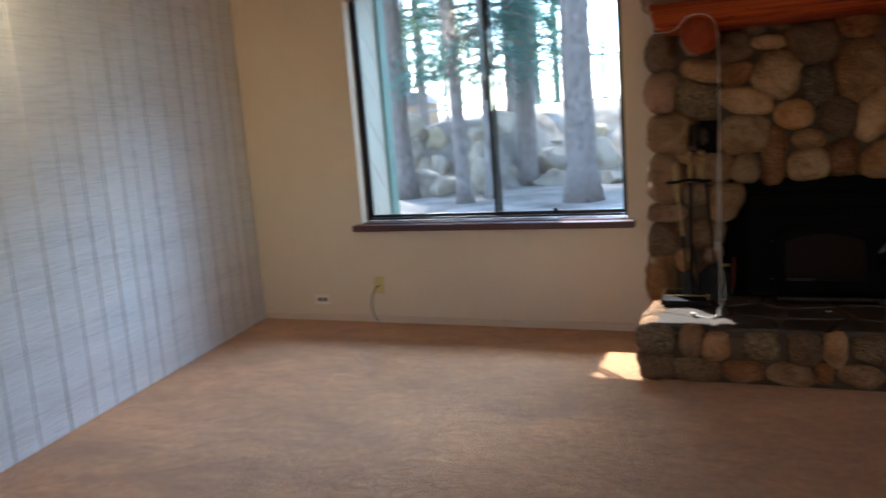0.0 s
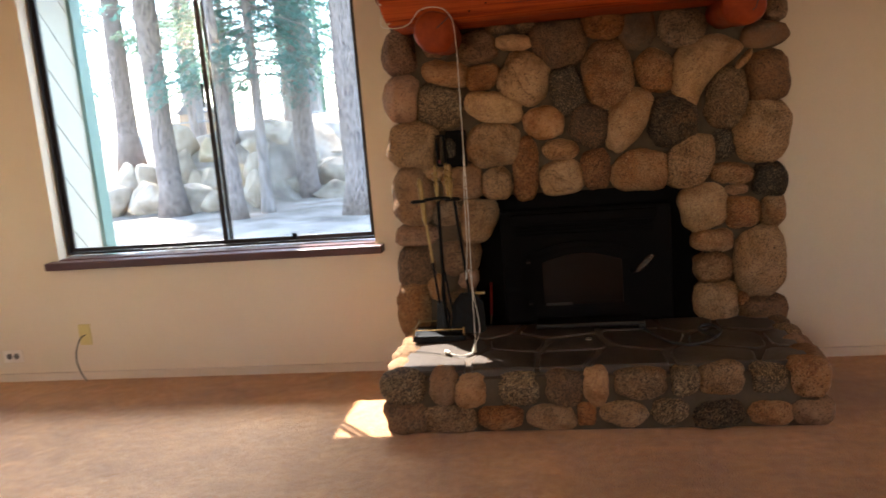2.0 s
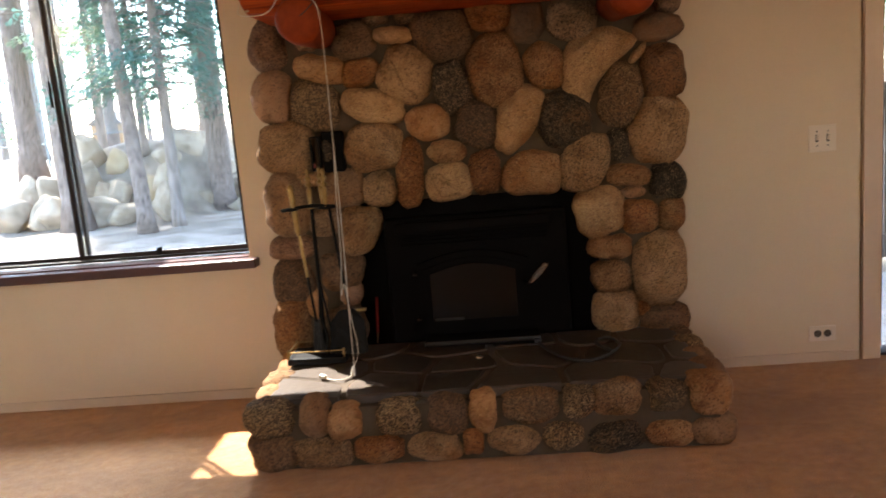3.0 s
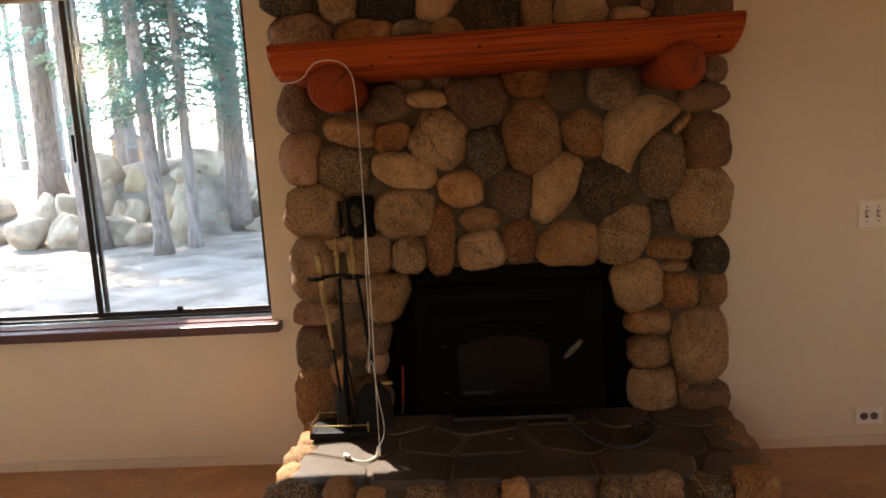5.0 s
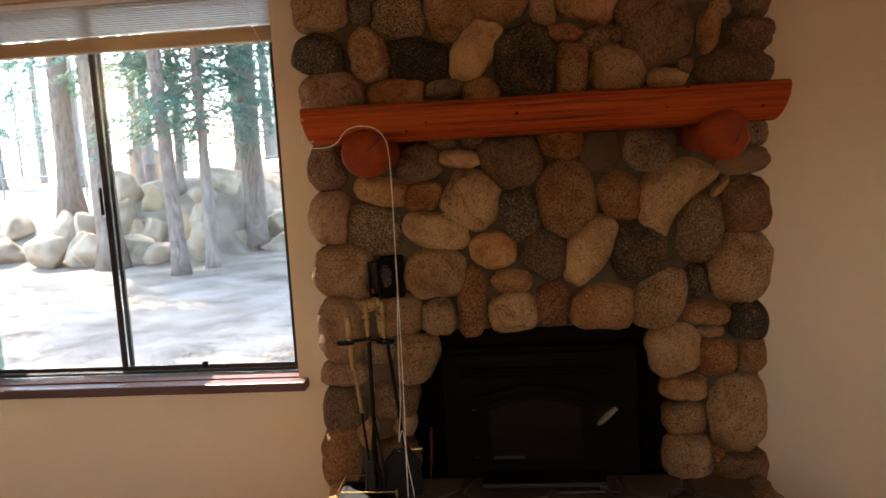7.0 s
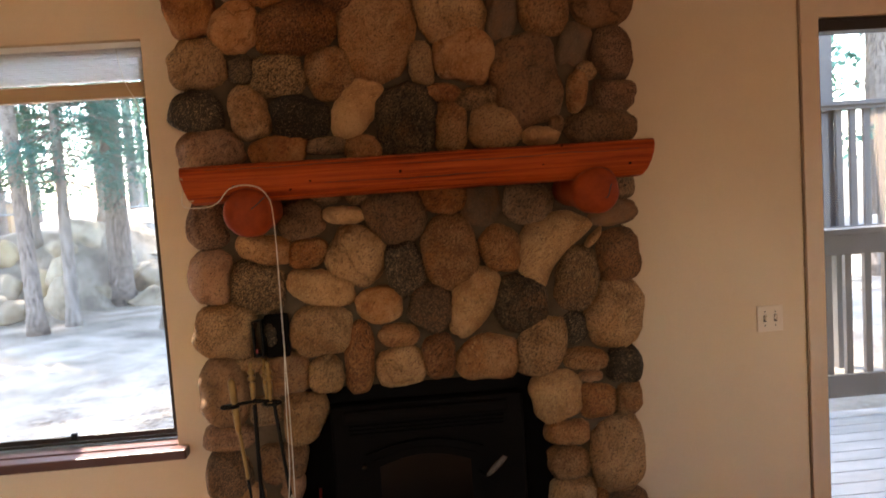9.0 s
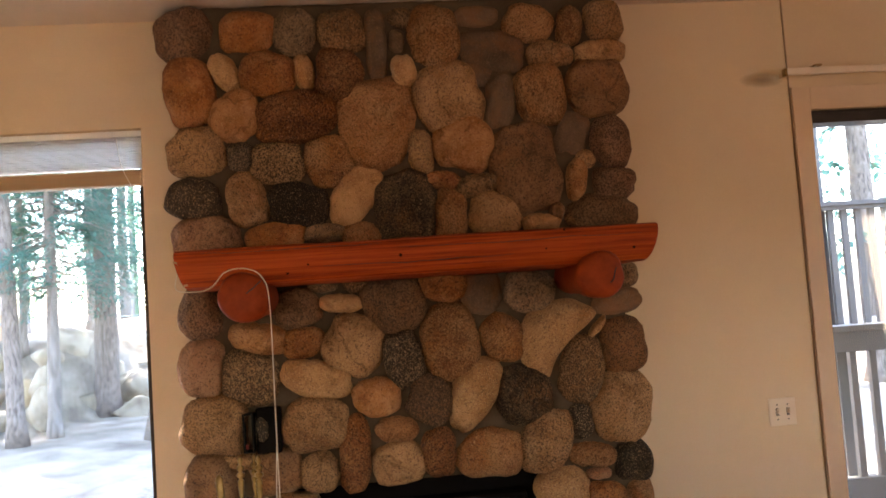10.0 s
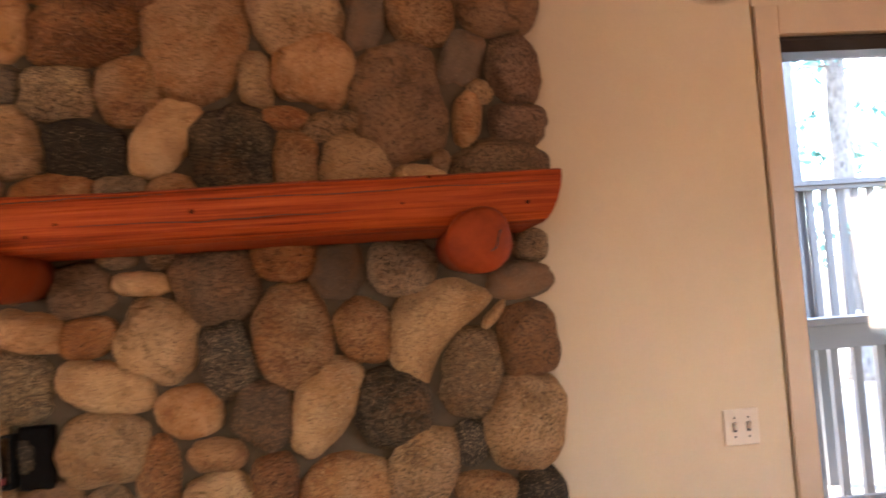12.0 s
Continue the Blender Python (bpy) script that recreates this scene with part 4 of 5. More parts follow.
for x, z, r in ((0.36, 1.712, 0.006), (0.05, 1.700, 0.005), (-0.02, 1.675, 0.005), (-0.21, 1.697, 0.005), (0.93, 1.764, 0.005), (1.17, 1.690, 0.006), (0.86, 1.703, 0.004)):
    front = next(a + (b - a) * (z - c) / (d - c) for (a, c), (b, d) in zip(profile[3:], profile[4:]) if d <= z <= c)
    part("knot", lathe(bmesh.new(), (x, front + 0.010, z), (0, -1, 0), [(r, 0), (r * 0.95, 0.0102), (r * 0.5, 0.0108)], 12), KNOT, beam, "dark knot", True)
for (x0, z0, y0), x1, L in (((0.35, 1.738, 4.2345), 1.2, 0.8), ((-0.3, 1.756, 4.2380), 0.30, 0.6), ((0.1, 1.69, 4.2385), 0.75, 0.6)):
    pts = [(x0 + (x1 - x0) * k / 14, y0 - 0.0005 + 0.0035 * noise.noise((k * 0.5, 3, z0)), z0 + 0.008 * noise.noise((k * 0.6, z0 * 9, 0))) for k in range(15)]
    part("crack", tube(bmesh.new(), pts, [0.0005 + 0.0007 * math.sin(math.pi * k / 14) for k in range(15)], 5), SLOT, beam, "dark drying crack")
for x, z, r, yaw, face in ((-0.165, 1.604, 0.088, 0.0, 0), (1.046, 1.602, 0.083, 2.0, 1)):
    bm = bmesh.new()
    prof = [(r * 0.78, -0.42), (r * 0.86, -0.25), (r * 0.95, -0.12), (r * 1.0, -0.045), (r * 0.98, -0.018), (r * 0.86, -0.003), (r * 0.5, 0.0015)]
    lathe(bm, (x, 4.212, z), (math.sin(radians(yaw)), -1, 0), prof, 28)
    for v in bm.verts:
        v.co += Vector((1, 0, 1)) * (0.007 * noise.noise(v.co * 6) + 0.005 * noise.noise(v.co * 17))
    log = part("bracket", bm, CEDAR_END, mantel, "round cedar log bracket", True)
    sx = 1 if not face else -1
    pts = [(x + sx * 0.012, 4.2095, z + 0.012), (x + sx * 0.035, 4.2095, z + 0.028), (x + sx * 0.062, 4.211, z + 0.052)]
    if face:
        pts = [(x + 0.02, 4.2095, z - 0.03), (x + 0.032, 4.2095, z - 0.02), (x + 0.040, 4.2095, z + 0.008), (x + 0.046, 4.2095, z + 0.02)]
    part("crack", tube(bmesh.new(), smooth_line(pts), 0.0020, 6), SLOT, log, "dark split in the log's end")

# ---------------------------------------------------------------- stove insert
stove = thing("stove_insert", (0.40, 4.62, HT + 0.022), "black cast-iron wood stove insert set into the stone", "stove")
part("surround", box(bmesh.new(), -0.125, 0.94, 4.700, 4.720, 0.215, 0.872, 0.002), CASTBLACK, stove, "black sheet steel surround")
part("body", box(bmesh.new(), 0.02, 0.80, 4.615, 4.699, 0.256, 0.80, 0.012), CASTBLACK, stove)
part("hood", box(bmesh.new(), 0.07, 0.735, 4.575, 4.614, 0.735, 0.785, 0.012), CASTBLACK, stove, "black air vent hood")
for k in range(3):
    part("louvre", box(bmesh.new(), 0.09, 0.715, 4.596, 4.614, 0.682 + 0.016 * k, 0.688 + 0.016 * k, 0.002), CASTBLACK, stove)


def arch(bm, x0, x1, z0, z1, rise, y0, y1, seg=18):
    """A plate with a bowed top."""
    pts = [(x0, z0), (x1, z0)] + [(x1 + (x0 - x1) * k / seg, z1 + rise * math.sin(math.pi * k / seg)) for k in range(seg + 1)]
    a, b = [bm.verts.new((x, y0, z)) for x, z in pts], [bm.verts.new((x, y1, z)) for x, z in pts]
    bm.faces.new(a)
    bm.faces.new(b[::-1])
    for k in range(len(pts)):
        bm.faces.new((a[k], a[(k + 1) % len(pts)], b[(k + 1) % len(pts)], b[k]))
    return bm


sdoor = part("door", arch(bmesh.new(), 0.150, 0.625, 0.305, 0.60, 0.048, 4.588, 4.6145), CASTBLACK, stove, "arched cast-iron stove door")
part("door_rim", arch(bmesh.new(), 0.178, 0.597, 0.332, 0.578, 0.043, 4.580, 4.5875), CASTBLACK, sdoor)
part("glass", arch(bmesh.new(), 0.205, 0.570, 0.352, 0.556, 0.038, 4.5775, 4.5796), SMOKED, sdoor, "smoked door glass")
part("badge", box(bmesh.new(), 0.214, 0.338, 4.5745, 4.5772, 0.350, 0.363, 0.001), LIP, sdoor, "small grey maker's plate")
for z in (0.562, 0.364):
    part("hinge", rod(bmesh.new(), (0.143, 4.578, z - 0.012), (0.143, 4.578, z + 0.012), 0.009), CASTBLACK, sdoor)
    part("hinge_pin", rod(bmesh.new(), (0.134, 4.566, z), (0.152, 4.566, z), 0.0045), LIP, sdoor, "worn hinge pin")
handle = part("handle_stem", tube(bmesh.new(), smooth_line([(0.606, 4.587, 0.50), (0.612, 4.54, 0.502), (0.628, 4.51, 0.512)]), 0.006), CASTBLACK, sdoor, "", True)
coil = []
for k in range(97):
    u = k / 96
    c = Vector((0.626, 4.515, 0.508)).lerp(Vector((0.694, 4.470, 0.592)), u)
    ax = Vector((0.068, -0.045, 0.084)).normalized()
    s1 = ax.orthogonal().normalized()
    s2 = ax.cross(s1)
    r = 0.005 + 0.0085 * math.sin(math.pi * min(1.0, u * 0.86 + 0.05)) ** 0.8
    coil.append(c + r * (s1 * math.cos(u * math.tau * 9) + s2 * math.sin(u * math.tau * 9)))
part("coil_grip", tube(bmesh.new(), coil, 0.0015, 6), CHROME, handle, "bright spring-coil grip", True)
part("ash_lip", box(bmesh.new(), 0.165, 0.655, 4.49, 4.614, 0.262, 0.284, 0.006), CASTBLACK, stove, "projecting ash lip")
part("lip_edge", box(bmesh.new(), 0.167, 0.653, 4.480, 4.4895, 0.270, 0.286, 0.003), LIP, stove, "worn metal edge")
lighter = thing("fire_lighter", (-0.05, 4.66, HT + 0.02), "thin red lighter leaning inside the fireplace opening", "lighter")
part("barrel", rod(bmesh.new(), (-0.052, 4.640, 0.300), (-0.046, 4.672, 0.455), 0.006), REDPAINT, lighter, "", True)
part("tip", rod(bmesh.new(), (-0.056, 4.634, 0.256), (-0.052, 4.640, 0.300), 0.004), CHROME, lighter, "metal tip")
ventbox = thing("damper_box", (-0.21, 4.585, 1.105), "small black metal box and bracket fixed between the stones", "box")
part("case", box(bmesh.new(), -0.206, -0.114, 4.598, 4.67, 1.023, 1.194, 0.008), CASTBLACK, ventbox)
part("bracket", frame_rect(bmesh.new(), -0.252, -0.213, 4.580, 4.63, 1.034, 1.178, 0.006), BLACK, ventbox, "open black metal bracket")
# the bracket's small red light, put in as red paint on a block
part("red_light", box(bmesh.new(), -0.244, -0.234, 4.586, 4.592, 1.048, 1.066, 0.001), REDPAINT, ventbox, "small red light drawn as a painted block")
valve = thing("gas_key_ring", (0.395, 4.33, HT + 0.02), "small bright gas key collar set in the flagstones", "gas valve")
part("collar", lathe(bmesh.new(), (0.395, 4.33, HT + 0.0205), (0, 0, 1), [(0.016, 0), (0.015, 0.006), (0.010, 0.009), (0.006, 0.005)], 18), CHROME, valve, "", True)
part("key_stub", rod(bmesh.new(), (0.395, 4.33, HT + 0.02), (0.395, 4.33, HT + 0.034), 0.0035), BLACK, valve)

# ---------------------------------------------------------------- fire tools
TZ = HT + 0.026
tools = thing("fireplace_tool_set", (-0.275, 4.37, TZ), "black and brass fireplace tool set on the hearth", "fireplace tools")
part("base", box(bmesh.new(), -0.395, -0.150, 4.365, 4.535, TZ, TZ + 0.028, 0.006), BLACK, tools, "black slab base")
bm = bmesh.new()
for y in (4.372, 4.528):
    rod(bm, (-0.388, y, TZ + 0.054), (-0.157, y, TZ + 0.054), 0.0024)
for x in (-0.388, -0.157):
    rod(bm, (x, 4.372, TZ + 0.054), (x, 4.528, TZ + 0.054), 0.0024)
part("rail", bm, BRASS, tools, "thin brass gallery rail")
for x in (-0.388, -0.157):
    for y in (4.372, 4.528):
        part("rail_post", lathe(bmesh.new(), (x, y, TZ + 0.026), (0, 0, 1), [(0.006, 0), (0.004, 0.008), (0.007, 0.016), (0.004, 0.025), (0.006, 0.032), (0.003, 0.038)], 10), BRASS, tools, "turned brass post", True)


def brass_handle(bm, x, y, z, s=1.0):
    return lathe(bm, (x, y, z), (0, 0, 1), [(r * s, h * s) for r, h in ((0.006, 0), (0.013, 0.004), (0.006, 0.012), (0.010, 0.045), (0.012, 0.078), (0.005, 0.086), (0.015, 0.094), (0.015, 0.102), (0.005, 0.108), (0.014, 0.118), (0.014, 0.126), (0.004, 0.134), (0.010, 0.146), (0.007, 0.158), (0.002, 0.163))], 14)


post = part("post", rod(bmesh.new(), (-0.247, 4.45, TZ + 0.026), (-0.235, 4.42, 0.915), 0.008), BLACK, tools, "black centre post")
part("finial", brass_handle(bmesh.new(), -0.238, 4.42, 0.893), BRASS, post, "turned brass finial", True)
bm = tube(bmesh.new(), smooth_line([(-0.350, 4.40, 0.895), (-0.30, 4.395, 0.903), (-0.235, 4.40, 0.908), (-0.18, 4.40, 0.905), (-0.135, 4.395, 0.900)]), 0.007)
for x in (-0.318, -0.165):
    tube(bm, [(x + 0.03 * math.cos(a), 4.385 + 0.022 * math.sin(a), 0.900) for a in [k * math.tau / 16 for k in range(17)]], 0.006, 6)
part("hook_ring", bm, BLACK, tools, "black tool holder", True)
broom = part("poker", rod(bmesh.new(), (-0.160, 4.395, 0.90), (-0.127, 4.43, 0.47), 0.007), BLACK, tools, "black shovel rod")
part("poker_handle", brass_handle(bmesh.new(), -0.172, 4.40, 0.893), BRASS, broom, "turned brass handle", True)
part("second_handle", brass_handle(bmesh.new(), -0.190, 4.425, 0.905, 0.95), BRASS, tools, "turned brass handle behind", True)
bm = bmesh.new()
blade = [(-0.155, 0.47), (-0.095, 0.475), (-0.052, 0.43), (-0.045, 0.30), (-0.065, 0.285), (-0.175, 0.285), (-0.195, 0.30), (-0.190, 0.43)]
a = [bm.verts.new((x - 0.01, 4.422 - 0.03 * abs(x + 0.12) / 0.07, z)) for x, z in blade]
b = [bm.verts.new((x - 0.01, 4.416 - 0.03 * abs(x + 0.12) / 0.07, z)) for x, z in blade]
bm.faces.new(a)
bm.faces.new(b[::-1])
for k in range(8):
    bm.faces.new((a[k], a[(k + 1) % 8], b[(k + 1) % 8], b[k]))
part("shovel_blade", bm, BLACK, tools, "black shovel blade")
part("shovel_collar", rod(bmesh.new(), (-0.15, 4.415, 0.462), (-0.055, 4.415, 0.466), 0.008), BRASS, tools, "brass bar")
brush = part("brush_rod", rod(bmesh.new(), (-0.294, 4.40, 0.80), (-0.262, 4.40, 0.43), 0.0055), BLACK, tools, "black brush rod")
part("brush_stem", rod(bmesh.new(), (-0.2935, 4.4005, 0.792), (-0.2775, 4.3985, 0.62), 0.0068), BRASS, brush, "thin brass stem")
part("brush_grip", lathe(bmesh.new(), (-0.296, 4.40, 0.79), (-0.06, 0.0, 1), [(0.006, 0), (0.012, 0.02), (0.013, 0.10), (0.010, 0.11), (0.013, 0.12), (0.014, 0.20), (0.005, 0.212)], 12), BRASS, brush, "worn brass grip", True)
bm = bmesh.new()
for k in range(90):
    a = random.uniform(0, math.tau)
    r = 0.022 * math.sqrt(random.random())
    rod(bm, (-0.262 + 0.4 * r * math.cos(a), 4.405 + 0.4 * r * math.sin(a), 0.44), (-0.262 + r * math.cos(a) * 1.3, 4.41 + r * math.sin(a), 0.292 + random.uniform(0, 0.01)), 0.0016, 0.0012, 4)
part("bristles", bm, RUBBER, brush, "black bristles")
tong = part("tongs", tube(bmesh.new(), smooth_line([(-0.235, 4.415, 0.60), (-0.245, 4.405, 0.45), (-0.222, 4.40, 0.37), (-0.235, 4.40, 0.292)]), 0.006), BLACK, tools, "black iron tongs", True)
part("tong_arm", tube(bmesh.new(), smooth_line([(-0.235, 4.415, 0.60), (-0.215, 4.405, 0.46), (-0.205, 4.40, 0.38), (-0.215, 4.40, 0.292)]), 0.005), BLACK, tong, "", True)

# ---------------------------------------------------------------- wall lamp on the panelling
sconce = thing("wall_lamp", SKEW @ Vector((WEST, 2.05, 2.02)), "small brass wall lamp on the white panelling", "wall lamp")
part("backplate", skewed(box(bmesh.new(), WEST + 0.003, WEST + 0.02, 1.99, 2.11, 1.94, 2.10, 0.004)), BRASS, sconce, "brass backplate")
part("arm", skewed(tube(bmesh.new(), smooth_line([(WEST + 0.02, 2.05, 1.99), (WEST + 0.12, 2.05, 1.98), (WEST + 0.20, 2.05, 2.02)]), 0.008)), BRASS, sconce, "", True)
part("cup", skewed(lathe(bmesh.new(), (WEST + 0.20, 2.05, 2.015), (0, 0, 1), [(0.02, 0), (0.045, 0.012), (0.05, 0.02)], 20)), BRASS, sconce, "brass shade cup", True)

# ---------------------------------------------------------------- cords
cord = thing("lamp_cord", (-0.10, 4.3, HT + 0.02), "thin cream electric cord hanging from the mantel to the hearth", "cord")
ZF = HT + 0.026
part("cord_run", tube(bmesh.new(), smooth_line([(-0.392, 4.30, 1.70), (-0.378, 4.226, 1.642), (-0.31, 4.222, 1.632), (-0.262, 4.215, 1.645), (-0.215, 4.204, 1.690), (-0.150, 4.202, 1.697), (-0.098, 4.203, 1.665), (-0.078, 4.204, 1.57), (-0.079, 4.206, 1.2), (-0.080, 4.207, 0.85), (-0.086, 4.207, 0.55), (-0.088, 4.206, 0.38), (-0.090, 4.205, ZF + 0.03), (-0.10, 4.20, ZF)], 6), 0.0019, 6), CORD, cord, "", True)
part("cord_run", tube(bmesh.new(), smooth_line([(-0.080, 4.203, 1.12), (-0.088, 4.20, 0.95), (-0.094, 4.20, 0.72), (-0.108, 4.198, 0.58), (-0.092, 4.198, 0.62), (-0.079, 4.19, 0.5), (-0.065, 4.195, 0.36), (-0.095, 4.20, ZF + 0.02)], 6), 0.0017, 6), CORD, cord, "", True)
part("cord_run", tube(bmesh.new(), smooth_line([(-0.10, 4.20, ZF), (-0.13, 4.16, ZF - 0.001), (-0.17, 4.165, ZF - 0.001), (-0.205, 4.19, ZF)], 6), 0.0019, 6), CORD, cord, "", True)
part("plug", rod(bmesh.new(), (-0.200, 4.186, ZF + 0.004), (-0.222, 4.20, ZF + 0.004), 0.007, 0.010), CORD, cord, "cream plug")
part("socket", rod(bmesh.new(), (-0.092, 4.203, ZF + 0.035), (-0.096, 4.200, ZF - 0.001), 0.006, 0.010), CORD, cord, "cream cord end")
cable = thing("power_cable", (0.80, 4.35, HT + 0.02), "black power cable lying in a loop on the hearth", "cable")
part("cable_run", tube(bmesh.new(), smooth_line([(0.62, 4.60, ZF + 0.01), (0.645, 4.47, ZF), (0.71, 4.28, ZF), (0.79, 4.20, ZF), (0.88, 4.24, ZF), (0.955, 4.36, ZF), (0.95, 4.46, ZF), (0.90, 4.46, ZF + 0.006), (0.87, 4.38, ZF + 0.012), (0.90, 4.30, ZF + 0.006)]), 0.007), RUBBER, cable, "", True)
part("plug", box(bmesh.new(), 0.625, 0.655, 4.47, 4.51, ZF - 0.003, ZF + 0.018, 0.004), RUBBER, cable)
part("plug", rod(bmesh.new(), (0.898, 4.31, ZF + 0.008), (0.915, 4.265, ZF + 0.008), 0.011, 0.008), RUBBER, cable)

# ---------------------------------------------------------------- outdoors: ground


def ease(a, b, x):
    t = max(0.0, min(1.0, (x - a) / (b - a)))
    return t * t * (3 - 2 * t)


def ground_height(x, y):
    """A level yard, a bank that the boulders hold back, and the higher ground behind it."""
    foot = 17.5 + 1.9 * ease(-6.5, -5.6, x)
    z = -0.53 + 1.75 * (0.5 + 0.5 * ease(-10.6, -8.6, x)) * ease(foot, foot + 3.2, y) + 0.40 * ease(21, 32, y)
    return z + 0.03 * noise.noise((x * 0.9, y * 0.9, 0)) + 0.014 * noise.noise((x * 3.1, y * 3.1, 5)) + 1.5 * ease(60, 400, y)


bm = bmesh.new()
xs = [-900, -300, -100, -45, -32, -26] + [-22 + 0.45 * k for k in range(72)] + [14, 18, 25, 45, 100, 300, 900]
ys = [4.886] + [5.2 + 0.42 * k for k in range(52)] + [28, 30, 33, 40, 60, 120, 300, 900]
grid = [[bm.verts.new((x, y, ground_height(x, y))) for x in xs] for y in ys]
for a, b in zip(grid, grid[1:]):
    for k in range(len(xs) - 1):
        bm.faces.new((a[k], a[k + 1], b[k + 1], b[k]))
low = [bm.verts.new((x, -900, -0.6)) for x in xs]
near = [bm.verts.new((x, 4.885, -0.6)) for x in xs]
for k in range(len(xs) - 1):
    bm.faces.new((low[k], low[k + 1], near[k + 1], near[k]))
    bm.faces.new((near[k], near[k + 1], grid[0][k + 1], grid[0][k]))
solid("ground", bm, DIRT, "dusty tan forest ground strewn with needles", "ground", kind="structure", smooth=True)

# ---------------------------------------------------------------- wing of the house, eave
wing = thing("house_wing", (-2.7, 5.1, 0), "cream diagonal board siding with green corner trim", "house wall", kind="structure")
part("core", box(bmesh.new(), -3.2, -2.372, 4.887, 5.18, -0.2, 2.95), SIDING, wing)
for c in [-0.6 + 0.29 * k for k in range(13)]:
    y0, y1 = 4.888, 5.18
    bm = bmesh.new()
    pts = [(y0, c + 0.281), (y1, c + 0.281 - (y1 - y0) * 1.1), (y1, c - (y1 - y0) * 1.1), (y0, c)]
    a = [bm.verts.new((-2.371, y, z)) for y, z in pts]
    b = [bm.verts.new((-2.352, y, z)) for y, z in pts]
    bm.faces.new(a)
    bm.faces.new(b[::-1])
    for j in range(4):
        bm.faces.new((a[j], a[(j + 1) % 4], b[(j + 1) % 4], b[j]))
    part("board", bm, SIDING, wing)
part("corner_trim", box(bmesh.new(), -2.371, -2.330, 5.182, 5.285, -0.2, 2.95, 0.004), GREEN, wing, "pale green corner board")
part("corner_trim", box(bmesh.new(), -2.48, -2.373, 5.182, 5.225, -0.2, 2.95, 0.004), GREEN, wing, "pale green corner board")
# unseen overhang, added to limit the sun patch on floor and hearth
bm = box(bmesh.new(), -5.0, 1.4, NORTH + 0.131, 5.31, 2.62, 2.74)
solid("eave", bm, SIDING, "unseen cream boarded overhang added above the window to cut the sun", "eave", kind="structure")
# added out of view: keeps the sun from entering by the sliding door
bm = box(bmesh.new(), 1.45, 5.3, NORTH + 0.131, 6.25, 2.62, 2.74)
solid("eave", bm, SIDING, "unseen cream boarded overhang added above the deck as a sun block", "eave", kind="structure")
# slab added just out of view; shades the window's left part from the sun
bm = box(bmesh.new(), -3.7, -1.93, NORTH + 0.131, 5.75, 2.43, 2.52)
solid("eave", bm, SIDING, "unseen cream boarded slab added by the wing to block the sun", "eave", kind="structure")
bm = box(bmesh.new(), -5.2, 5.4, -2.8, 5.26, 2.87, 2.98)
solid("roof", bm, SHINGLE, "dark shingled roof slab over the room", "roof", kind="structure")

# ---------------------------------------------------------------- boulders
rnd = random.Random(11)


def boulder(x, y, z, w, h, mat=BOULDER, label="sunlit grey granite boulder in the bank"):
    """A blunt, faceted block, sunk into the bank; z: the height of its middle."""
    d = 0.85 * w
    low = min(z - h / 2, ground_height(x, y - 0.3 * d) - 0.04)
    top = z + h / 2
    z, h = (top + low) / 2, top - low
    bm = bmesh.new()
    bmesh.ops.create_icosphere(bm, subdivisions=4, radius=1.0)
    off = Vector((rnd.uniform(0, 50), rnd.uniform(0, 50), rnd.uniform(0, 50)))
    planes = [(Vector((rnd.gauss(0, 1), rnd.gauss(0, 1), rnd.gauss(0, 1))).normalized(), rnd.uniform(0.74, 1.0)) for _ in range(12)]
    for v in bm.verts:
        p = v.co.copy()
        r = sum((max(0.02, p.dot(n)) / g) ** 22 for n, g in planes) ** (-1 / 22)
        s = min(r, 1.25) * (1 + 0.10 * noise.noise(p * 1.0 + off) + 0.06 * noise.noise(p * 2.8 + off) + 0.025 * noise.noise(p * 8 + off))
        v.co = Vector((p.x * w / 2, p.y * d / 2, p.z * h / 2)) * s * 1.12
    bmesh.ops.rotate(bm, verts=bm.verts, cent=(0, 0, 0), matrix=Matrix.Rotation(rnd.uniform(-0.4, 0.4), 3, "Z"))
    bmesh.ops.translate(bm, verts=bm.verts, vec=(x, y, z))
    return solid("boulder", bm, mat, label, "boulder", "boulders in the bank", smooth=True)


OCHRE = "ochre-stained boulder in the bank"
boulder(-9.93, 17.80, -0.07, 0.87, 0.68)
boulder(-9.95, 18.70, 0.15, 0.58, 0.48)
boulder(-9.16, 17.80, -0.11, 0.51, 0.49)
boulder(-9.53, 18.70, 0.35, 0.41, 0.55)
boulder(-8.91, 19.60, 1.12, 0.65, 0.80)
boulder(-8.49, 18.70, 0.48, 0.58, 0.50)
boulder(-8.16, 19.60, 0.65, 0.54, 0.70, BOULDER_Y, OCHRE)
boulder(-8.22, 18.70, 0.21, 0.48, 0.28)
boulder(-7.82, 18.70, 0.07, 0.65, 0.63)
boulder(-7.86, 17.80, -0.18, 0.66, 0.58)
boulder(-7.37, 17.80, -0.28, 0.66, 0.42)
boulder(-7.06, 18.70, 0.13, 0.48, 0.55, BOULDER_Y, OCHRE)
boulder(-6.75, 18.70, 0.35, 0.46, 0.50)
boulder(-6.40, 17.80, -0.08, 0.46, 0.58)
boulder(-6.71, 20.42, 0.59, 0.98, 1.68)
boulder(-6.28, 19.43, -0.27, 0.65, 0.58)
boulder(-5.65, 20.42, -0.03, 0.59, 0.80)
boulder(-7.00, 19.60, 0.78, 0.51, 0.41)
boulder(-5.42, 20.42, -0.14, 0.97, 0.89)
boulder(-4.98, 19.43, -0.46, 0.90, 0.46)
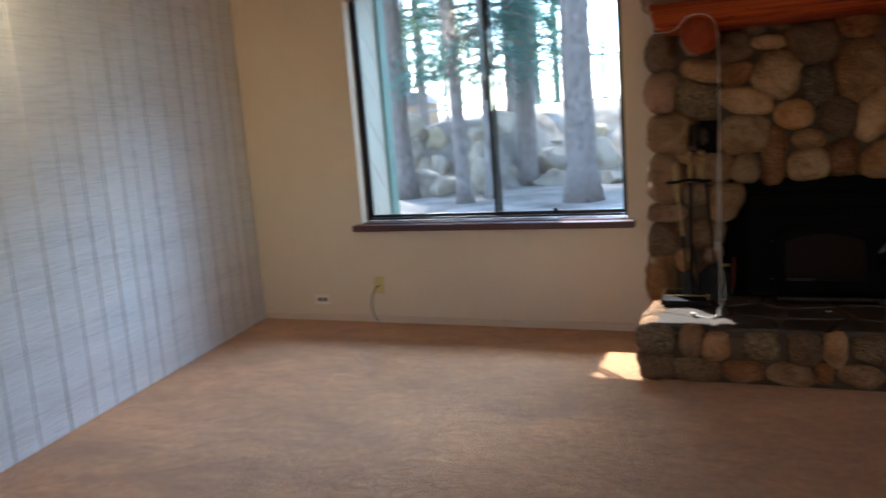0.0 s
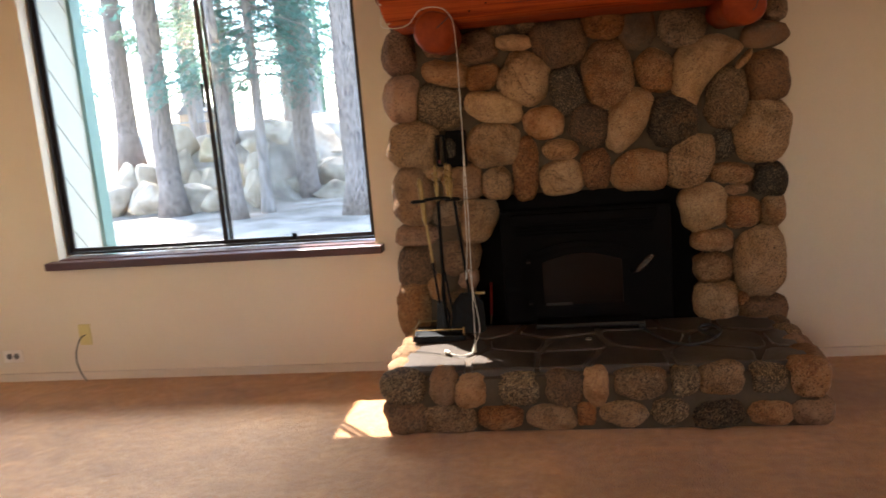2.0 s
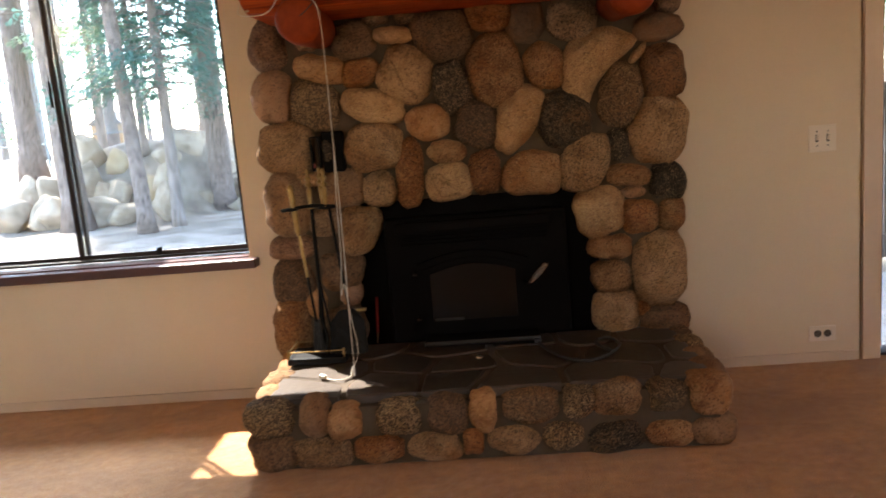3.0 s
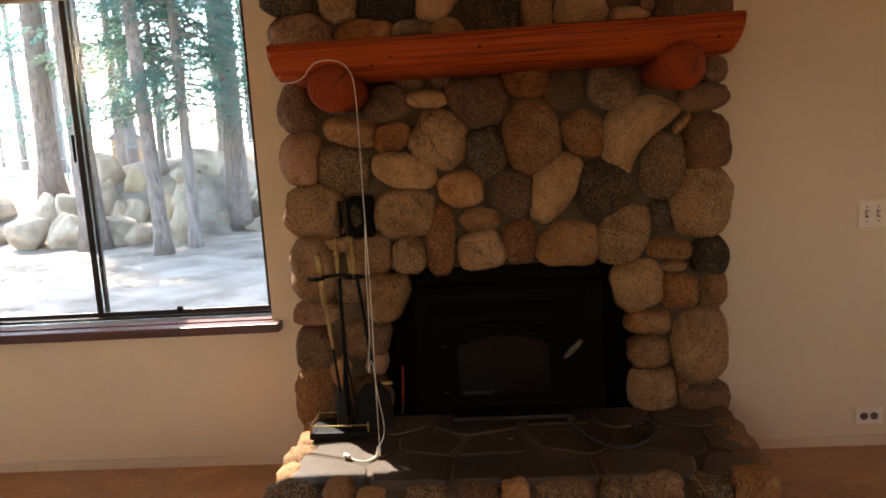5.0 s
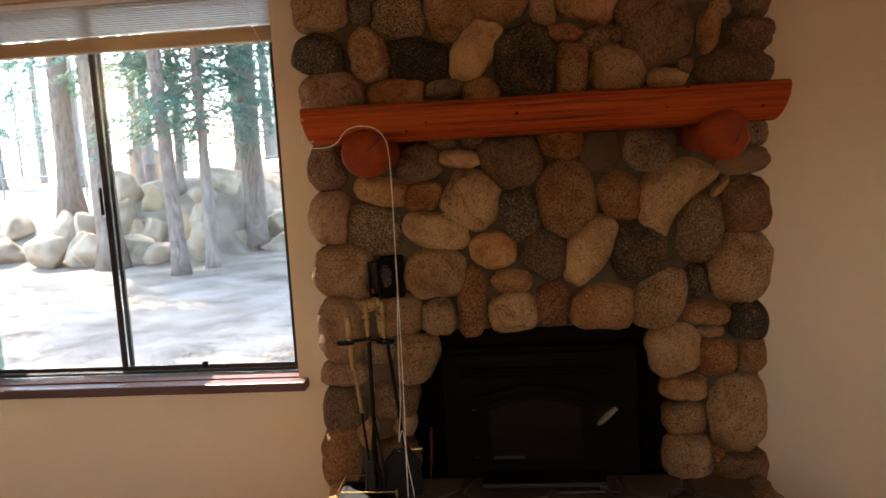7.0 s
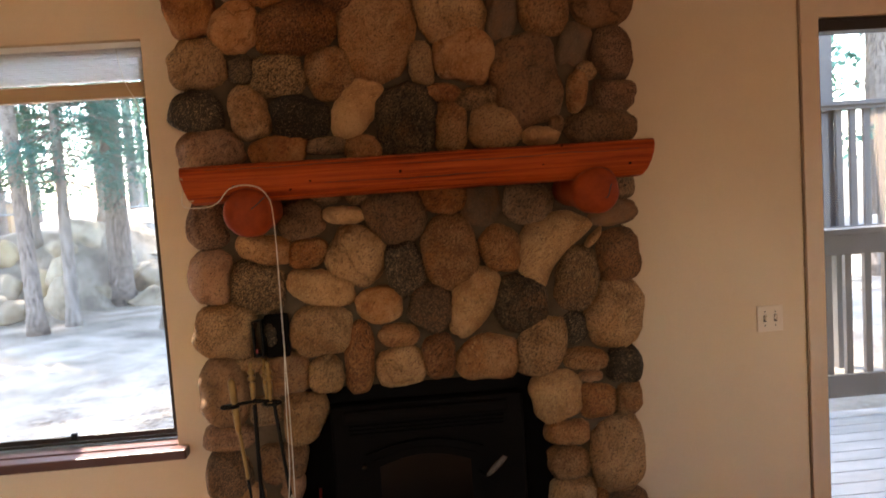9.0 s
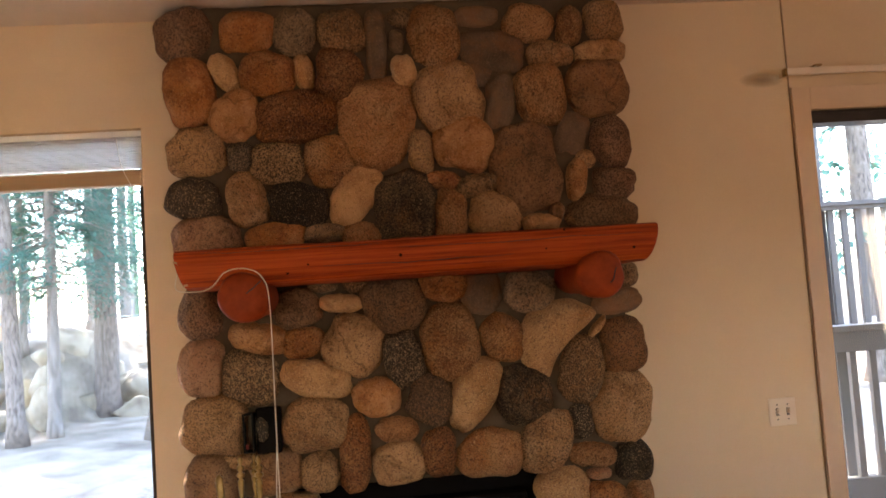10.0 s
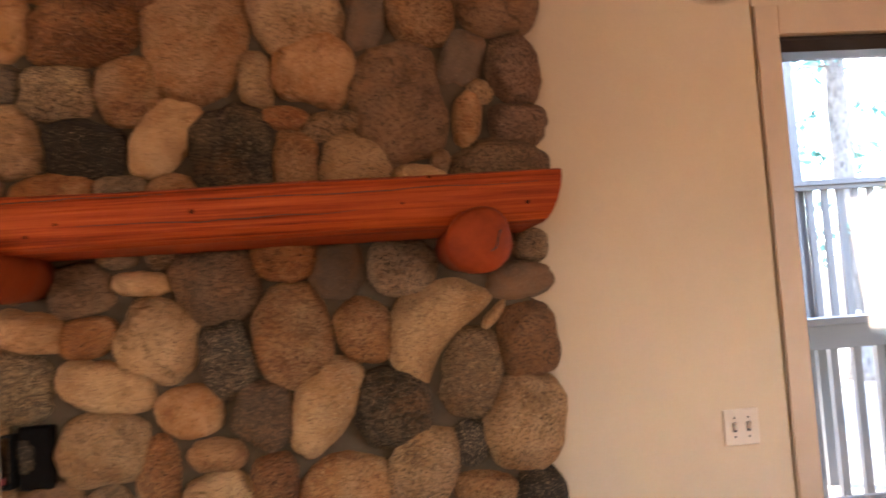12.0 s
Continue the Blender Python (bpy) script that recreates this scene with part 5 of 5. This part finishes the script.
boulder(-4.20, 21.41, 0.64, 0.50, 0.44, BOULDER_Y, OCHRE)
boulder(-3.96, 20.42, -0.06, 0.70, 0.89)
boulder(-5.56, 21.41, 0.35, 0.66, 0.43)
boulder(-5.92, 20.42, 0.34, 0.47, 0.49)
boulder(-3.57, 19.43, -0.43, 0.60, 0.37)
boulder(-9.86, 18.70, 0.23, 0.54, 0.60)
boulder(-8.90, 17.80, -0.18, 0.61, 0.50)
boulder(-8.90, 18.90, 0.54, 0.56, 0.49)
for k in range(16):
    s = rnd.uniform(0.45, 0.8)
    x = (-15.5 + 0.62 * k if k < 8 else -2.9 + 0.75 * (k - 8)) + rnd.uniform(-0.15, 0.15)
    y = 18.2 + rnd.uniform(0, 1.4) + (1.7 if k >= 8 else 0)
    boulder(x, y, ground_height(x, y) + 0.22 * s, s * 1.25, s)

# ---------------------------------------------------------------- trees


def trunk_mesh(x, y, r, height, lean=(0, 0), seg=20):
    pts, rad = [], []
    z0 = ground_height(x, y) - 0.1
    n = 36
    for k in range(n + 1):
        u = k / n
        flare = 1 + 0.55 * math.exp(-u * height / 0.28)
        pts.append((x + lean[0] * u * height + 0.05 * noise.noise((u * 4, x, y)), y + lean[1] * u * height, z0 + u * height))
        rad.append(r * flare * (1 - 0.55 * u))
    bm = tube(bmesh.new(), pts, rad, seg)
    for v in bm.verts:
        a = Vector((v.co.x - x, v.co.y - y, 0))
        if a.length > 1e-4:
            v.co += a.normalized() * r * (0.16 * noise.noise((v.co.x * 9 + a.x * 8, v.co.y * 9 + a.y * 8, v.co.z * 1.6)) + 0.08 * noise.noise((v.co.x * 25, v.co.y * 25, v.co.z * 6)))
    return bm


def spray(verts, faces, a, d, length, rnd, size):
    """A drooping bough hung with small flat needle tufts."""
    side = Vector((-d.y, d.x, 0)).normalized()
    n = max(8, int(length * 84 * min(1.0, (0.11 / size) ** 1.2)))
    for k in range(n):
        u = (k + rnd.random()) / n
        c = a + d * (length * u) + Vector((0, 0, -0.28 * length * u * u))
        w = (0.34 * length * (1 - 0.75 * u) + 0.05) * rnd.uniform(-1, 1)
        c = c + side * w + Vector((0, 0, -0.25 * abs(w) + rnd.uniform(-0.05, 0.05)))
        t = (d * rnd.uniform(0.3, 1) + side * math.copysign(rnd.uniform(0.2, 1.1), w) + Vector((0, 0, rnd.uniform(-0.7, 0.1)))).normalized()
        q = t.cross(Vector((rnd.uniform(-0.4, 0.4), rnd.uniform(-0.4, 0.4), 1))).normalized()
        s = size * rnd.uniform(0.6, 1.3)
        i = len(verts)
        verts += [c - t * s * 0.5, c + q * s * 0.22, c + t * s * 0.6, c - q * s * 0.22]
        faces.append((i, i + 1, i + 2, i + 3))


def tree(x, y, r, height, first, reach, mat=BARK, leaf=NEEDLE, lean=(0, 0), label="tall pine with rough grey-brown bark", boughs=26, size=0.095, seed=0):
    rnd = random.Random(seed + 100)
    ob = thing("tree", (x, y, ground_height(x, y)), label, "tree", "trees outside the window")
    part("trunk", trunk_mesh(x, y, r, height, lean), mat, ob, "", True)
    verts, faces = [], []
    limbs = bmesh.new()
    for k in range(boughs):
        u = (k + rnd.random()) / boughs
        z = ground_height(x, y) + first + (height - first) * u
        a = rnd.uniform(0, math.tau)
        d = Vector((math.cos(a), math.sin(a), rnd.uniform(-0.25, 0.15))).normalized()
        L = reach * (1 - 0.6 * u) * rnd.uniform(0.6, 1.15)
        o = Vector((x + lean[0] * (z - 0.3), y + lean[1] * (z - 0.3), z))
        tube(limbs, [o, o + d * L * 0.5 + Vector((0, 0, -0.05 * L)), o + d * L + Vector((0, 0, -0.26 * L))], [0.022, 0.014, 0.004], 5)
        for j in range(3):
            dd = (d + Vector((rnd.uniform(-0.6, 0.6), rnd.uniform(-0.6, 0.6), rnd.uniform(-0.2, 0.1)))).normalized() if j else d
            spray(verts, faces, o + d * L * (0.15 + 0.25 * j), dd, L * (0.85 - 0.2 * j), rnd, size)
    if boughs:
        part("limbs", limbs, mat, ob)
        me = bpy.data.meshes.new("crown")
        me.from_pydata([v - ob.location for v in verts], [], faces)
        me.materials.append(leaf)
        cr = new("crown", me)
        cr.parent = ob
    else:
        limbs.free()
    return ob


tree(-8.14, 17.25, 0.255, 27, 4.0, 4.2, seed=41, boughs=46, size=0.20)
tree(-6.10, 16.0, 0.14, 20, 6.0, 3.0, seed=91, lean=(-0.033, 0), boughs=40, size=0.17, label="slim leaning pine with grey bark")
tree(-5.78, 16.85, 0.115, 9.5, 2.75, 2.1, BARKGREY, seed=3, label="slender young fir with drooping teal boughs", boughs=150, size=0.085)
tree(-5.72, 19.5, 0.25, 16, 3.3, 2.6, seed=4, lean=(0.01, 0), label="pine with rough bark and low drooping boughs", boughs=110, size=0.10)
tree(-3.45, 15.8, 0.30, 26, 6.2, 4.2, seed=5, boughs=46, size=0.20)
tree(-11.1, 21.0, 0.27, 36, 6.5, 5.5, seed=6, label="sunlit pine behind the boulders", boughs=30, size=0.24)
tree(-7.5, 24.0, 0.19, 15, 4.6, 2.2, BARKGREY, seed=7, label="pale grey pine behind the boulders")
tree(-7.6, 19.9, 0.09, 9, 2.6, 2.3, BARKGREY, LEAF, seed=8, label="young tree with pale green leaves", boughs=56, size=0.13)
tree(-9.9, 22.5, 0.12, 9, 2.4, 2.2, BARKGREY, LEAF, seed=9, label="young tree with pale green leaves", boughs=40, size=0.14)
for k, (x, y, r, first, reach) in enumerate(((-15.5, 35, 0.25, 2.4, 3.2), (-10.4, 36, 0.2, 2.2, 3.0), (-20.0, 37, 0.3, 2.8, 4.0), (-5.2, 35, 0.22, 2.2, 3.0), (4.2, 15, 0.2, 2.2, 2.6), (7.2, 17, 0.2, 1.8, 2.8), (9.5, 15.5, 0.22, 2.6, 2.6), (2.4, 18, 0.2, 2.6, 2.6), (-26, 40, 0.3, 2.5, 4.0))):
    tree(x, y, r, 13, first, reach, BARK, LEAF if k % 2 else NEEDLE, seed=20 + k, label="tree in sun behind the fence", boughs=30, size=0.22)

# far woods: trunks and boughs as one mass
rnd = random.Random(3)
verts, faces = [], []
for k in range(80):
    x, y = rnd.uniform(-75, 55), rnd.uniform(46, 95)
    z0 = ground_height(x, y)
    i = len(verts)
    r = rnd.uniform(0.15, 0.3)
    for h, s in ((0, 1), (14, 0.4)):
        verts += [Vector((x + r * s * math.cos(a * math.tau / 5), y + r * s * math.sin(a * math.tau / 5), z0 + h)) for a in range(5)]
    faces += [(i + a, i + (a + 1) % 5, i + 5 + (a + 1) % 5, i + 5 + a) for a in range(5)]
    for j in range(14):
        a = rnd.uniform(0, math.tau)
        z = z0 + rnd.uniform(1.5, 13)
        d = Vector((math.cos(a), math.sin(a), -0.15)).normalized()
        spray(verts, faces, Vector((x, y, z)), d, rnd.uniform(1.2, 2.6) * (1.1 - 0.06 * (z - z0)), rnd, 0.42)
me = bpy.data.meshes.new("far_woods")
me.from_pydata(verts, [], faces)
me.materials.append(LEAF)
me.materials.append(BARKGREY)
for f in me.polygons:
    if f.area > 2:
        f.material_index = 1
tagged(new("far_woods", me), "hazy sunlit conifer woods in the distance", "woods", kind="stuff")

# ---------------------------------------------------------------- chain-link fence and shed


def chain_link(x0, x1, y, z0, z1, spacing, step, label):
    ob = thing("chain_link_fence", ((x0 + x1) / 2, y, z0), label, "fence", "chain-link fences")
    n = int((x1 - x0) / spacing)
    for k in range(n + 1):
        x = x0 + (x1 - x0) * k / n
        part("post", rod(bmesh.new(), (x, y, ground_height(x, y) - 0.1), (x, y, z1 + 0.05), 0.036), GALV, ob)
    for z in (z0 + 0.04, z1):
        part("rail", rod(bmesh.new(), (x0, y, z), (x1, y, z), 0.026), GALV, ob)
    verts, faces = [], []
    w, H = 0.011, z1 - z0
    for k in range(int((x1 - x0 + H) / step)):
        for s in (-1, 1):
            xa = x0 - H * 0.5 * (1 + s) + k * step + (H if s < 0 else 0)
            xb = xa + s * H
            u0 = max(0.0, min(1.0, (x0 - xa) / (xb - xa))) if s > 0 else max(0.0, min(1.0, (x1 - xa) / (xb - xa)))
            u1 = max(0.0, min(1.0, (x1 - xa) / (xb - xa))) if s > 0 else max(0.0, min(1.0, (x0 - xa) / (xb - xa)))
            if xa > x1 and xb > x1 or xa < x0 and xb < x0 or u1 - u0 < 0.01:
                continue
            i = len(verts)
            for u, e in ((u0, -w), (u0, w), (u1, w), (u1, -w)):
                verts.append(Vector((xa + (xb - xa) * u + e, y + 0.004 * s, z0 + H * u)) - ob.location)
            faces.append((i, i + 1, i + 2, i + 3))
    me = bpy.data.meshes.new("wire_mesh")
    me.from_pydata(verts, [], faces)
    me.materials.append(GALV)
    wm = new("wire_mesh", me)
    wm.parent = ob
    tagged(wm, "diamond wire mesh", kind="stuff")


chain_link(-16.0, 6.0, 32.0, 1.62, 3.35, 2.75, 0.16, "galvanised chain-link fence behind the boulders")
chain_link(-30.0, -14.6, 28.0, 1.35, 5.4, 3.0, 0.17, "tall galvanised chain-link fence of a court")
SX, SY = -18.8, 42.0
SZ = ground_height(SX, SY)
shed = thing("shed", (SX, SY, SZ), "small brown wooden shed beyond the fence", "shed")
part("wall", box(bmesh.new(), SX - 0.8, SX + 0.8, SY - 0.7, SY + 0.7, SZ - 0.1, SZ + 1.5), SHEDWOOD, shed)
bm = bmesh.new()
a = [bm.verts.new(p) for y in (SY - 0.9, SY + 0.9) for p in ((SX - 1.0, y, SZ + 1.45), (SX, y, SZ + 2.15), (SX + 1.0, y, SZ + 1.45))]
bm.faces.new(a[:3])
bm.faces.new(a[3:][::-1])
for i, j in ((0, 1), (1, 2), (2, 0)):
    bm.faces.new((a[i], a[j], a[3 + j], a[3 + i]))
part("roof", bm, SHINGLE, shed)

# ---------------------------------------------------------------- deck and railings
deck = thing("deck", (3.5, 5.6, -0.05), "weathered grey board deck outside the sliding door", "deck", kind="structure")
part("frame", box(bmesh.new(), 1.35, 6.9, 4.89, 6.38, -0.30, -0.062), RAILWOOD, deck)
y = 4.90
while y < 6.36:
    part("board", box(bmesh.new(), 1.3, 7.0, y, y + 0.136, -0.060, -0.022, 0.003), DECKWOOD, deck)
    y += 0.142


def railing(x0, x1, y, zb, zc, gap, width, name, label, cap, low):
    ob = thing(name, ((x0 + x1) / 2, y, zb), label, "railing", "deck railings")
    part("cap", box(bmesh.new(), x0, x1, y - 0.07, y + 0.07, zc - 0.04, zc, 0.004), RAILWOOD, ob, "flat cap board")
    part("top_rail", box(bmesh.new(), x0, x1, y - 0.045, y - 0.007, zc - 0.04 - cap, zc - 0.0405, 0.003), RAILWOOD, ob)
    part("bottom_rail", box(bmesh.new(), x0, x1, y - 0.045, y - 0.007, zb, zb + low, 0.003), RAILWOOD, ob)
    x = x0 + 0.03
    while x < x1 - width:
        part("baluster", box(bmesh.new(), x, x + width, y - 0.006, y + 0.032, zb + 0.01, zc - 0.041, 0.002), RAILWOOD, ob)
        x += gap
    return ob


railing(2.3, 7.2, 6.43, 0.09, 1.205, 0.135, 0.045, "deck_railing", "weathered brown wooden deck railing with square balusters", 0.13, 0.15)
railing(2.9, 9.0, 8.0, 1.05, 2.15, 0.125, 0.055, "upper_railing", "sunlit wooden railing of a raised landing beyond the deck", 0.035, 0.035)
landing = thing("raised_landing", (5.9, 8.9, 0), "weathered wooden landing behind the deck", "landing")
part("floor", box(bmesh.new(), 2.9, 9.0, 7.94, 9.6, 0.96, 1.045), RAILWOOD, landing)
for x in (2.95, 5.0, 7.0, 8.9):
    part("post", box(bmesh.new(), x - 0.07, x + 0.07, 9.3, 9.44, ground_height(x, 9.4) - 0.1, 0.959), RAILWOOD, landing)
    part("post", box(bmesh.new(), x - 0.07, x + 0.07, 8.3, 8.44, ground_height(x, 8.4) - 0.1, 0.959), RAILWOOD, landing)
pp = thing("porch_post", (4.09, 8.13, 0), "square grey wooden post beside the deck", "post")
part("shaft", box(bmesh.new(), 3.98, 4.20, 8.06, 8.20, 1.046, 4.4, 0.006), RAILWOOD, pp)
